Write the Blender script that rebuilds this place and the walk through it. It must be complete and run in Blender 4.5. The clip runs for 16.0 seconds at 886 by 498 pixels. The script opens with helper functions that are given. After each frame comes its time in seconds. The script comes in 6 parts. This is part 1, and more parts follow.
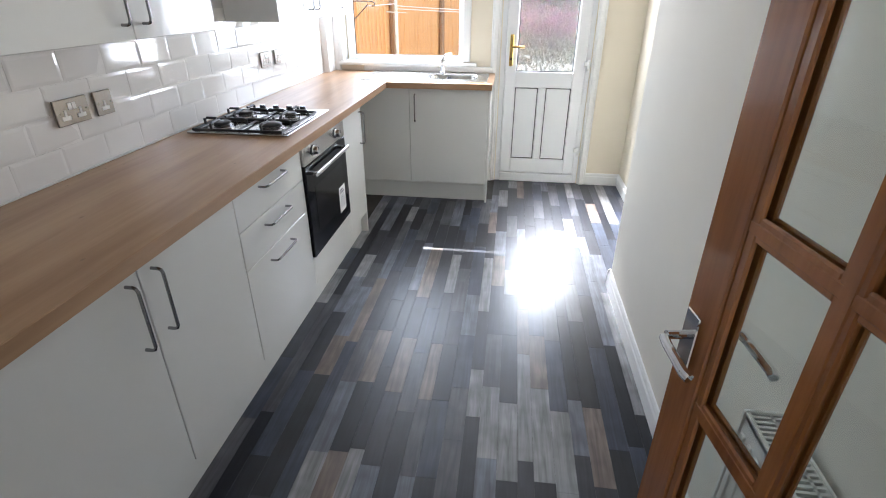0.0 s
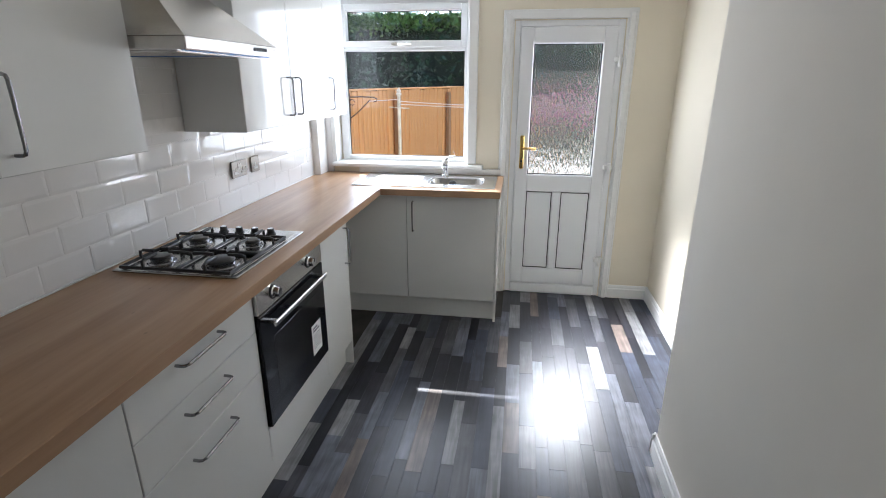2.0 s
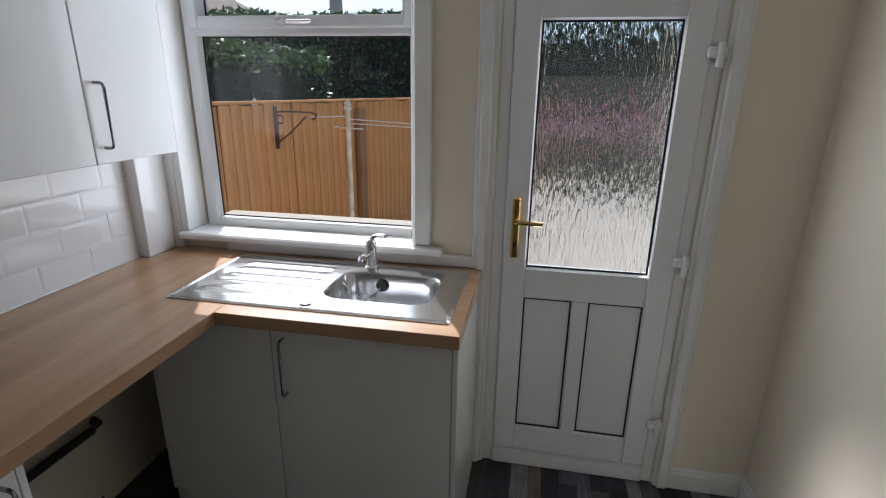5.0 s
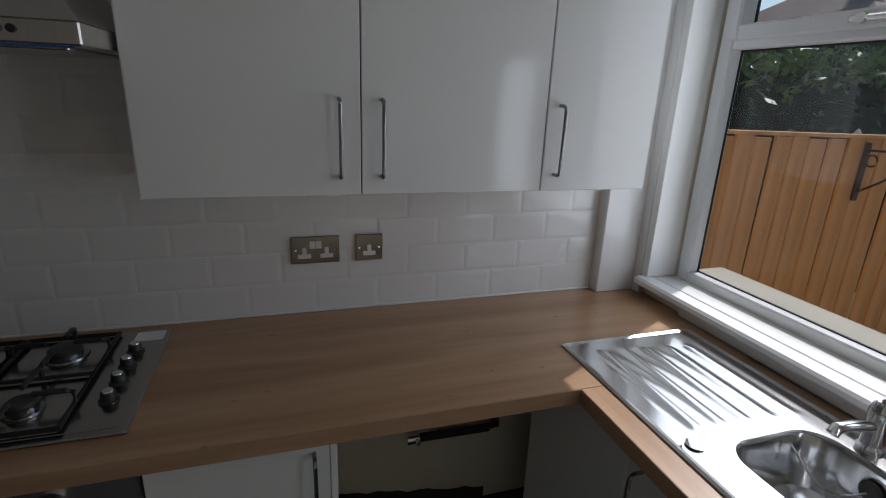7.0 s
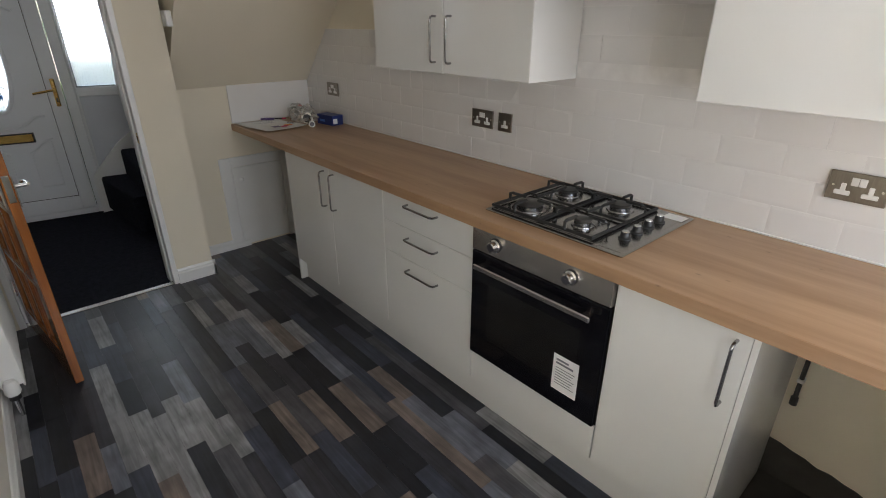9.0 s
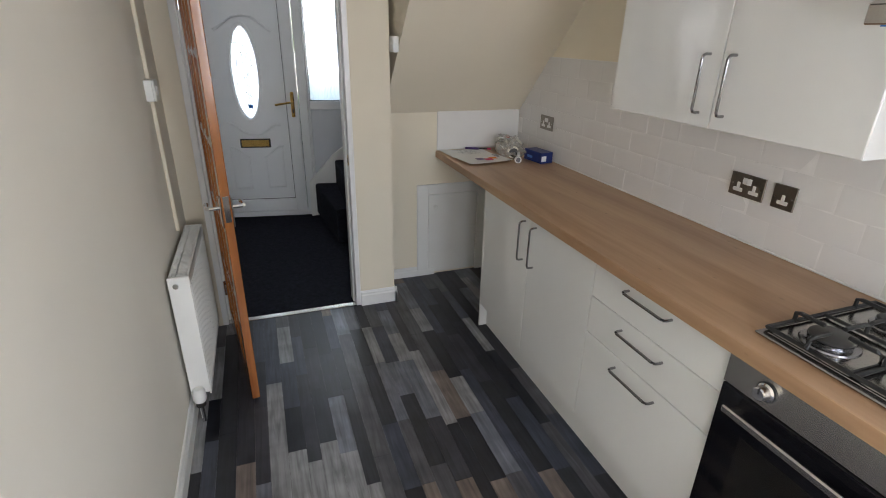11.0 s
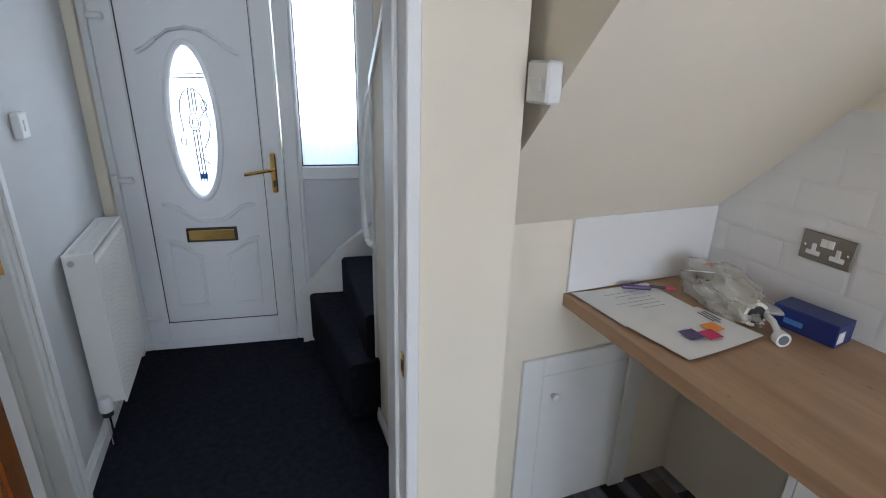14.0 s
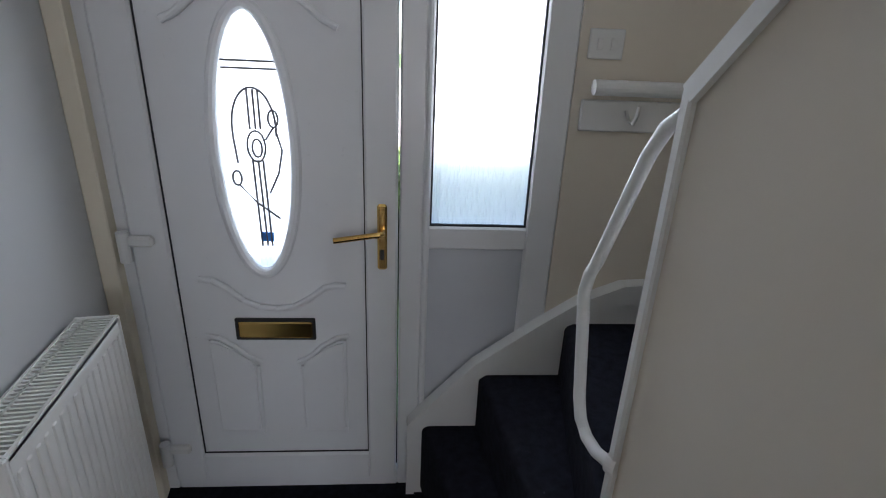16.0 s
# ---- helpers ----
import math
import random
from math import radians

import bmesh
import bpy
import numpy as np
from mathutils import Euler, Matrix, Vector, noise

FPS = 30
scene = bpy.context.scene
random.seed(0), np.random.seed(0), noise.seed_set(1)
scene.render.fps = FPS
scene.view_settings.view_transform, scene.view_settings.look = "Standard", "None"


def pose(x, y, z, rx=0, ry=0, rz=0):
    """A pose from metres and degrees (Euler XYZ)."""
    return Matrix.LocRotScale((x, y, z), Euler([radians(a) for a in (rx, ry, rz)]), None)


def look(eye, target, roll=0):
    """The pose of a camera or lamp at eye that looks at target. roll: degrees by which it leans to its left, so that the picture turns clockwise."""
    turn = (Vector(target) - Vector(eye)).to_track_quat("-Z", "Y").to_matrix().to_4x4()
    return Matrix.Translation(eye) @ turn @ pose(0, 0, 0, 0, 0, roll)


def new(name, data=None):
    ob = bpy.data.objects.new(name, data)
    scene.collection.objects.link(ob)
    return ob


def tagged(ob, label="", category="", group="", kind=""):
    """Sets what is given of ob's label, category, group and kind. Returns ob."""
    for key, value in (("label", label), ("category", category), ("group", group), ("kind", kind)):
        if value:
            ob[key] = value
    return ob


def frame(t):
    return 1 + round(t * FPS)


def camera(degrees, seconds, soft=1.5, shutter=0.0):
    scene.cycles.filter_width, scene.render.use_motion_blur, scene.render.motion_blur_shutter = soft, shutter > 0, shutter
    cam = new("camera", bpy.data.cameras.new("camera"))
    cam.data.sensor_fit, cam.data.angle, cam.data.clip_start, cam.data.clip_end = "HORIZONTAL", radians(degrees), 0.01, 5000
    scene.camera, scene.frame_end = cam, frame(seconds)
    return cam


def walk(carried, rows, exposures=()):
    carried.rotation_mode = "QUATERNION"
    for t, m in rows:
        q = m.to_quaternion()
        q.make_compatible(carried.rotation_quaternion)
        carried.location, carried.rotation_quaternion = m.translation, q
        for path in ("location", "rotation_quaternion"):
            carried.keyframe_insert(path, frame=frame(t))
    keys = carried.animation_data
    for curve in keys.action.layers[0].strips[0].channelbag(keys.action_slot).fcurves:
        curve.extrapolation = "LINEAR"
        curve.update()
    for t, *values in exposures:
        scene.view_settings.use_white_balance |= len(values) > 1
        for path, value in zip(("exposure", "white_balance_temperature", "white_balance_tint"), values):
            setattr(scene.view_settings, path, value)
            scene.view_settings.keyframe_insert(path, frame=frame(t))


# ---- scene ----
cam = camera(83.0, 16.0, soft=1.0)
PATH = [
    (0, (1.517, -0.095, 1.489), (1.289, 1.671, 0.577), 0.2),
    (0.5, (1.492, -0.048, 1.523), (1.281, 1.737, 0.646), 0.3),
    (1, (1.485, 0.052, 1.539), (1.27, 1.892, 0.787), 0.2),
    (1.5, (1.486, 0.301, 1.576), (1.278, 2.175, 0.908), 0.5),
    (2, (1.485, 0.531, 1.567), (1.205, 2.406, 0.929), 0.1),
    (2.5, (1.462, 0.775, 1.54), (1.106, 2.64, 0.912), -0.0),
    (3, (1.46, 1.05, 1.562), (1.087, 2.913, 0.937), 0.8),
    (3.5, (1.546, 1.38, 1.55), (1.19, 3.245, 0.92), 1.1),
    (3.7, (1.587, 1.523, 1.564), (1.268, 3.394, 0.934), 1.2),
    (5.8, (1.554, 2.682, 1.593), (1.143, 4.548, 1.001), -0.3),
    (6, (1.558, 2.738, 1.611), (0.912, 4.537, 1.025), -0.2),
    (6.5, (1.523, 2.829, 1.603), (0.205, 4.225, 1.042), 1.1),
    (7, (1.547, 2.929, 1.605), (-0.27, 3.511, 1.005), 2.3),
    (7.5, (1.623, 3.051, 1.584), (-0.258, 2.804, 0.951), 1.6),
    (8, (1.71, 3.158, 1.513), (-0.077, 2.519, 0.881), 1.3),
    (8.5, (1.825, 3.188, 1.515), (0.198, 2.289, 0.777), 1.3),
    (9, (1.842, 3.253, 1.559), (0.637, 1.888, 0.732), 0.1),
    (9.5, (1.824, 3.302, 1.595), (1.109, 1.65, 0.724), -0.1),
    (9.7, (1.793, 3.294, 1.577), (1.245, 1.58, 0.704), 0.2),
    (11.8, (1.678, 2.366, 1.634), (0.99, 0.63, 0.918), 1.8),
    (12, (1.656, 2.262, 1.634), (0.963, 0.523, 0.931), 1.8),
    (12.5, (1.591, 1.938, 1.607), (0.865, 0.209, 0.91), 1.5),
    (13, (1.587, 1.612, 1.622), (0.844, -0.111, 0.928), 1.6),
    (13.5, (1.568, 1.258, 1.586), (0.813, -0.462, 0.901), 1.8),
    (14, (1.537, 0.884, 1.596), (0.846, -0.864, 0.912), 1.5),
    (14.5, (1.543, 0.508, 1.6), (1.024, -1.293, 0.903), 1.1),
    (15, (1.564, 0.175, 1.601), (1.136, -1.65, 0.904), 1.3),
    (15.5, (1.535, -0.158, 1.599), (1.129, -1.985, 0.892), 2.0),
    (16, (1.561, -0.466, 1.572), (1.136, -2.281, 0.849), 2.5),
]
EXPOSURES = [(0.0, 2.38, 5850, 12), (1.5, 1.8, 5850, 12), (3.0, 1.15, 5900, 12), (3.6, 0.8, 5950, 13), (6.0, -0.1, 6000, 14), (6.5, -0.28, 6000, 14), (7.0, -0.6, 6000, 13),
             (7.5, -0.25, 6000, 13), (8.0, 0.5, 6300, 13), (9.0, 1.68, 6500, 13), (9.7, 2.05, 6500, 13), (12.0, 2.45, 6150, 13), (12.5, 2.58, 6100, 13), (13.0, 2.68, 5950, 13),
             (14.0, 2.65, 5700, 13), (15.0, 2.46, 6150, 16), (16.0, 2.15, 6100, 17)]
walk(cam, [(t, look(eye, target, roll)) for t, eye, target, roll in PATH], EXPOSURES)

# ---- light ----
world = bpy.data.worlds.new("world")
scene.world = world
world.use_nodes = True
wn = world.node_tree.nodes
sky = wn.new("ShaderNodeTexSky")
sky.sky_type = 'NISHITA'
sky.sun_disc = False
SUN_WAY = Vector((0.49, -1.0, -1.13)).normalized()
sky.sun_elevation = math.asin(-SUN_WAY.z)
sky.sun_rotation = math.atan2(-SUN_WAY.x, -SUN_WAY.y)
wn["Background"].inputs[1].default_value = 0.14
world.node_tree.links.new(sky.outputs[0], wn["Background"].inputs[0])
sun_data = bpy.data.lights.new("sun", 'SUN')
sun_data.energy, sun_data.angle, sun_data.color = 5.0, radians(0.6), (1.0, 0.95, 0.87)
sun = new("sun", sun_data)
sun.matrix_world = look((0, 0, 8), Vector((0, 0, 8)) + SUN_WAY)


def window_light(name, eye, target, w, h, watts, color, spread=180):
    d = bpy.data.lights.new(name, 'AREA')
    d.shape, d.size, d.size_y, d.energy, d.color = 'RECTANGLE', w, h, watts, color
    d.spread = radians(spread)
    ob = new(name, d)
    ob.matrix_world = look(eye, target)
    return ob


window_light("window_daylight", (0.635, 4.262, 1.54), (0.635, 0.0, 1.54), 0.85, 1.0, 5.4, (0.92, 0.96, 1.0))
window_light("back_door_daylight", (1.78, 4.196, 1.37), (1.78, 0.0, 1.37), 0.42, 0.82, 3.6, (0.95, 0.97, 1.0))
# sunlight scattered forward by the rippled glass of the back door
window_light("door_glass_sunlight", (1.88, 4.03, 1.05), (2.18, 3.26, 0.0), 0.40, 0.32, 4.6, (1.0, 0.985, 0.96), 62)
window_light("side_light_daylight", (1.103, -1.959, 1.66), (1.403, 0.0, 1.66), 0.3, 0.74, 1.0, (0.9, 0.95, 1.0))
window_light("front_door_daylight", (1.765, -2.06, 1.30), (2.065, 0.0, 1.30), 0.19, 0.70, 0.22, (0.9, 0.95, 1.0))
# Added lamp for the adjoining room, whose window is unseen and not built.
window_light("side_room_daylight", (3.5, -1.5, 1.5), (2.4, -1.2, 0.9), 0.9, 1.1, 1.0, (0.95, 0.97, 1.0))

# ---- materials ----
def material(name, color, rough=0.5, metal=0.0, vary=0.06, scale=6.0, bump=0.0, bump_scale=60.0, stretch=(1, 1, 1), spec=0.5, coat=0.0):
    m = bpy.data.materials.new(name)
    m.use_nodes = True
    n, l = m.node_tree.nodes, m.node_tree.links
    b = n["Principled BSDF"]
    b.inputs["Roughness"].default_value, b.inputs["Metallic"].default_value = rough, metal
    b.inputs["Specular IOR Level"].default_value = spec
    b.inputs["Coat Weight"].default_value = coat
    b.inputs["Coat Roughness"].default_value = 0.04
    tc, mp = n.new("ShaderNodeTexCoord"), n.new("ShaderNodeMapping")
    mp.inputs["Scale"].default_value = stretch
    l.new(tc.outputs["Object"], mp.inputs[0])
    big, fine = n.new("ShaderNodeTexNoise"), n.new("ShaderNodeTexNoise")
    big.inputs["Scale"].default_value, big.inputs["Detail"].default_value = scale, 5
    fine.inputs["Scale"].default_value, fine.inputs["Detail"].default_value = bump_scale, 4
    l.new(mp.outputs[0], big.inputs["Vector"]), l.new(mp.outputs[0], fine.inputs["Vector"])
    ramp = n.new("ShaderNodeValToRGB")
    ramp.color_ramp.elements[0].position, ramp.color_ramp.elements[1].position = 0.3, 0.7
    ramp.color_ramp.elements[0].color = (*[c * (1 - vary) for c in color], 1)
    ramp.color_ramp.elements[1].color = (*[min(1, c * (1 + vary)) for c in color], 1)
    l.new(big.outputs[0], ramp.inputs[0]), l.new(ramp.outputs[0], b.inputs["Base Color"])
    if bump:
        bp = n.new("ShaderNodeBump")
        bp.inputs["Strength"].default_value, bp.inputs["Distance"].default_value = bump, 0.002
        l.new(fine.outputs[0], bp.inputs["Height"]), l.new(bp.outputs[0], b.inputs["Normal"])
    rg = n.new("ShaderNodeMapRange")
    rg.inputs[3].default_value, rg.inputs[4].default_value = max(0.02, rough * 0.95), min(1, rough * 1.05)
    l.new(fine.outputs[0], rg.inputs[0]), l.new(rg.outputs[0], b.inputs["Roughness"])
    return m


def set_in(m, **k):
    for key, v in k.items():
        m.node_tree.nodes["Principled BSDF"].inputs[key.replace("_", " ")].default_value = v
    return m


CREAM = material("cream_wall_paint", (0.80, 0.735, 0.60), 0.88, vary=0.03, scale=1.5, bump=0.12, bump_scale=90, spec=0.2)
PALE = material("pale_wall_paint", (0.80, 0.76, 0.675), 0.9, vary=0.03, scale=1.5, bump=0.12, bump_scale=90, spec=0.15)
GREYW = material("cool_white_wall_paint", (0.60, 0.605, 0.60), 0.9, vary=0.03, scale=1.5, bump=0.12, bump_scale=90, spec=0.15)
HALLW = material("hall_wall_paint", (0.76, 0.695, 0.595), 0.9, vary=0.03, scale=1.5, bump=0.12, bump_scale=90, spec=0.15)
CEIL = material("ceiling_paint", (0.82, 0.81, 0.78), 0.8, vary=0.02, bump=0.1)
GLOSS = material("white_gloss_paint", (0.80, 0.80, 0.78), 0.3, vary=0.03, scale=4, bump=0.05, bump_scale=40)
UPVC = material("white_upvc", (0.80, 0.81, 0.82), 0.28, vary=0.02, scale=3)
GASKET = material("black_gasket", (0.02, 0.02, 0.022), 0.6)
CAB = material("white_gloss_cabinet", (0.78, 0.78, 0.755), 0.12, vary=0.02, scale=2, coat=0.25)
CARC = material("cabinet_carcass", (0.70, 0.69, 0.66), 0.4, vary=0.02)
TILE = material("glazed_white_tile", (0.78, 0.77, 0.755), 0.09, vary=0.03, scale=3, bump=0.06, bump_scale=14, coat=0.4)
GROUT = material("white_grout", (0.79, 0.78, 0.765), 0.85, vary=0.06, scale=20, bump=0.3)
STEEL = material("brushed_steel", (0.62, 0.60, 0.57), 0.26, 1.0, vary=0.06, scale=30, stretch=(1, 12, 1), bump=0.03, bump_scale=60)
SINKST = material("sink_steel", (0.62, 0.625, 0.63), 0.17, 1.0, vary=0.05, scale=20, bump=0.01, bump_scale=30)
HANDLE = material("dark_satin_steel", (0.30, 0.30, 0.31), 0.24, 1.0, vary=0.05)
PLATE = material("dark_brushed_plate", (0.26, 0.235, 0.205), 0.3, 1.0, vary=0.08, scale=30, stretch=(1, 12, 1))
LEADM = material("grey_lead", (0.12, 0.12, 0.13), 0.5, 0.6)
HOBST = material("hob_steel", (0.40, 0.39, 0.37), 0.2, 1.0, vary=0.06, scale=30, stretch=(1, 12, 1), bump=0.02)
CHROME = material("chrome", (0.75, 0.75, 0.76), 0.07, 1.0, vary=0.02)
BRASS = material("polished_brass", (0.72, 0.48, 0.16), 0.2, 1.0, vary=0.08, scale=20)
IRON = material("black_iron", (0.02, 0.02, 0.02), 0.45, vary=0.2, bump=0.1)
BURN = material("burner_steel", (0.07, 0.068, 0.065), 0.4, 0.5, vary=0.1)
OVENGL = material("black_oven_glass", (0.006, 0.006, 0.008), 0.05, vary=0.0, spec=0.35)
WHITEPL = material("white_plastic", (0.78, 0.78, 0.76), 0.35, vary=0.02)
PAPER = material("white_paper", (0.82, 0.82, 0.80), 0.8, vary=0.03, scale=10)
INK = material("grey_ink", (0.16, 0.16, 0.18), 0.8)
RADI = material("radiator_enamel", (0.80, 0.79, 0.75), 0.3, vary=0.02)
CARPET = material("navy_carpet", (0.012, 0.013, 0.019), 0.98, vary=0.35, scale=35, bump=1.0, bump_scale=420, spec=0.1)
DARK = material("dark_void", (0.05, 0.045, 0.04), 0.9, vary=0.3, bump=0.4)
BARE = material("bare_plaster", (0.45, 0.37, 0.27), 0.9, vary=0.12, scale=5, bump=0.4)
BLUEBOX = material("blue_card", (0.015, 0.03, 0.16), 0.35, vary=0.05)
PURPLE = material("purple_plastic", (0.08, 0.04, 0.16), 0.35)
PINK = material("magenta_print", (0.6, 0.03, 0.12), 0.6)
ORANGE = material("orange_print", (0.8, 0.28, 0.03), 0.6)
BLUETAPE = material("blue_film", (0.02, 0.14, 0.45), 0.3)
SOCKW = material("socket_insert", (0.75, 0.74, 0.72), 0.35)


def wood(name, dark, light, rough, axis, grain=1.0, coat=0.0, knots=False):
    """Boards with long grain along one axis, streaks at two scales."""
    m = bpy.data.materials.new(name)
    m.use_nodes = True
    n, l = m.node_tree.nodes, m.node_tree.links
    b = n["Principled BSDF"]
    b.inputs["Roughness"].default_value = rough
    b.inputs["Coat Weight"].default_value = coat
    tc, mp = n.new("ShaderNodeTexCoord"), n.new("ShaderNodeMapping")
    s = [14.0 * grain] * 3
    s[axis] = 1.1 * grain
    mp.inputs["Scale"].default_value = s
    l.new(tc.outputs["Object"], mp.inputs[0])
    a, c = n.new("ShaderNodeTexNoise"), n.new("ShaderNodeTexNoise")
    a.inputs["Scale"].default_value, a.inputs["Detail"].default_value, a.inputs["Distortion"].default_value = 1.0, 6, 0.6
    c.inputs["Scale"].default_value, c.inputs["Detail"].default_value = 7.0, 5
    l.new(mp.outputs[0], a.inputs["Vector"]), l.new(mp.outputs[0], c.inputs["Vector"])
    mix = n.new("ShaderNodeMath")
    mix.operation = 'MULTIPLY_ADD'
    mix.inputs[1].default_value = 0.35
    l.new(c.outputs[0], mix.inputs[0]), l.new(a.outputs[0], mix.inputs[2])
    ramp = n.new("ShaderNodeValToRGB")
    ramp.color_ramp.elements[0].position, ramp.color_ramp.elements[1].position = 0.45, 0.9
    ramp.color_ramp.elements[0].color, ramp.color_ramp.elements[1].color = (*dark, 1), (*light, 1)
    l.new(mix.outputs[0], ramp.inputs[0])
    out = ramp.outputs[0]
    if knots:
        vo, kr, mm = n.new("ShaderNodeTexVoronoi"), n.new("ShaderNodeValToRGB"), n.new("ShaderNodeMix")
        m2 = n.new("ShaderNodeMapping")
        s2 = [3.4, 3.4, 3.4]
        s2[axis] = 1.7
        m2.inputs["Scale"].default_value = s2
        l.new(tc.outputs["Object"], m2.inputs[0]), l.new(m2.outputs[0], vo.inputs["Vector"])
        kr.color_ramp.elements[0].position, kr.color_ramp.elements[1].position = 0.02, 0.09
        kr.color_ramp.elements[0].color, kr.color_ramp.elements[1].color = (0.75, 0.75, 0.75, 1), (0, 0, 0, 1)
        mm.data_type = 'RGBA'
        mm.inputs[7].default_value = (*[v * 0.55 for v in dark], 1)
        l.new(vo.outputs["Distance"], kr.inputs[0]), l.new(kr.outputs[0], mm.inputs[0])
        l.new(out, mm.inputs[6])
        out = mm.outputs[2]
    l.new(out, b.inputs["Base Color"])
    bp = n.new("ShaderNodeBump")
    bp.inputs["Strength"].default_value, bp.inputs["Distance"].default_value = 0.12, 0.001
    l.new(c.outputs[0], bp.inputs["Height"]), l.new(bp.outputs[0], b.inputs["Normal"])
    return m


OAK = wood("oak_laminate", (0.31, 0.175, 0.088), (0.47, 0.30, 0.175), 0.32, 1, 0.7, knots=True)
OAKX = wood("oak_laminate_return", (0.31, 0.175, 0.088), (0.47, 0.30, 0.175), 0.32, 0, 0.7, knots=True)
PINE = wood("varnished_pine", (0.23, 0.072, 0.016), (0.40, 0.15, 0.036), 0.22, 2, 1.0, coat=0.5)
FENCEW = wood("orange_stained_fence", (0.42, 0.17, 0.05), (0.75, 0.38, 0.14), 0.8, 2, 0.6)
POSTW = wood("dark_fence_post", (0.2, 0.10, 0.05), (0.36, 0.2, 0.1), 0.85, 2, 0.8)


def strip_material():
    """Printed vinyl strips: each strip its own grey, charcoal or brown, with grain along it."""
    m = bpy.data.materials.new("vinyl_strip")
    m.use_nodes = True
    n, l = m.node_tree.nodes, m.node_tree.links
    b = n["Principled BSDF"]
    info, ramp = n.new("ShaderNodeObjectInfo"), n.new("ShaderNodeValToRGB")
    ramp.color_ramp.interpolation = 'CONSTANT'
    cols = [(0.0, (0.011, 0.012, 0.017)), (0.2, (0.036, 0.042, 0.062)), (0.36, (0.115, 0.122, 0.148)), (0.5, (0.019, 0.020, 0.027)),
            (0.62, (0.195, 0.195, 0.20)), (0.75, (0.066, 0.066, 0.075)), (0.86, (0.14, 0.11, 0.095)), (0.93, (0.028, 0.028, 0.036))]
    e = ramp.color_ramp.elements
    while len(e) < len(cols):
        e.new(0.5)
    for i, (p, c) in enumerate(cols):
        e[i].position, e[i].color = p, (*c, 1)
    l.new(info.outputs["Random"], ramp.inputs[0])
    tc, mp, add = n.new("ShaderNodeTexCoord"), n.new("ShaderNodeMapping"), n.new("ShaderNodeVectorMath")
    l.new(tc.outputs["Object"], add.inputs[0]), l.new(info.outputs["Location"], add.inputs[1])
    mp.inputs["Scale"].default_value = (55, 4, 1)
    l.new(add.outputs[0], mp.inputs[0])
    g, blot = n.new("ShaderNodeTexNoise"), n.new("ShaderNodeTexNoise")
    g.inputs["Scale"].default_value, g.inputs["Detail"].default_value, g.inputs["Distortion"].default_value = 1.0, 6, 0.8
    blot.inputs["Scale"].default_value = 9
    l.new(mp.outputs[0], g.inputs["Vector"]), l.new(add.outputs[0], blot.inputs["Vector"])
    mr, mr2, mul, mix = n.new("ShaderNodeMapRange"), n.new("ShaderNodeMapRange"), n.new("ShaderNodeMath"), n.new("ShaderNodeVectorMath")
    mr.inputs[1].default_value, mr.inputs[2].default_value, mr.inputs[3].default_value, mr.inputs[4].default_value = 0.25, 0.75, 0.55, 1.5
    mr2.inputs[1].default_value, mr2.inputs[2].default_value, mr2.inputs[3].default_value, mr2.inputs[4].default_value = 0.3, 0.7, 0.75, 1.25
    l.new(g.outputs[0], mr.inputs[0]), l.new(blot.outputs[0], mr2.inputs[0])
    mul.operation, mix.operation = 'MULTIPLY', 'SCALE'
    l.new(mr.outputs[0], mul.inputs[0]), l.new(mr2.outputs[0], mul.inputs[1])
    l.new(ramp.outputs[0], mix.inputs[0]), l.new(mul.outputs[0], mix.inputs[3])
    l.new(mix.outputs[0], b.inputs["Base Color"])
    b.inputs["Roughness"].default_value = 0.34
    bp = n.new("ShaderNodeBump")
    bp.inputs["Strength"].default_value, bp.inputs["Distance"].default_value = 0.15, 0.001
    l.new(g.outputs[0], bp.inputs["Height"]), l.new(bp.outputs[0], b.inputs["Normal"])
    return m


VINYL = strip_material()


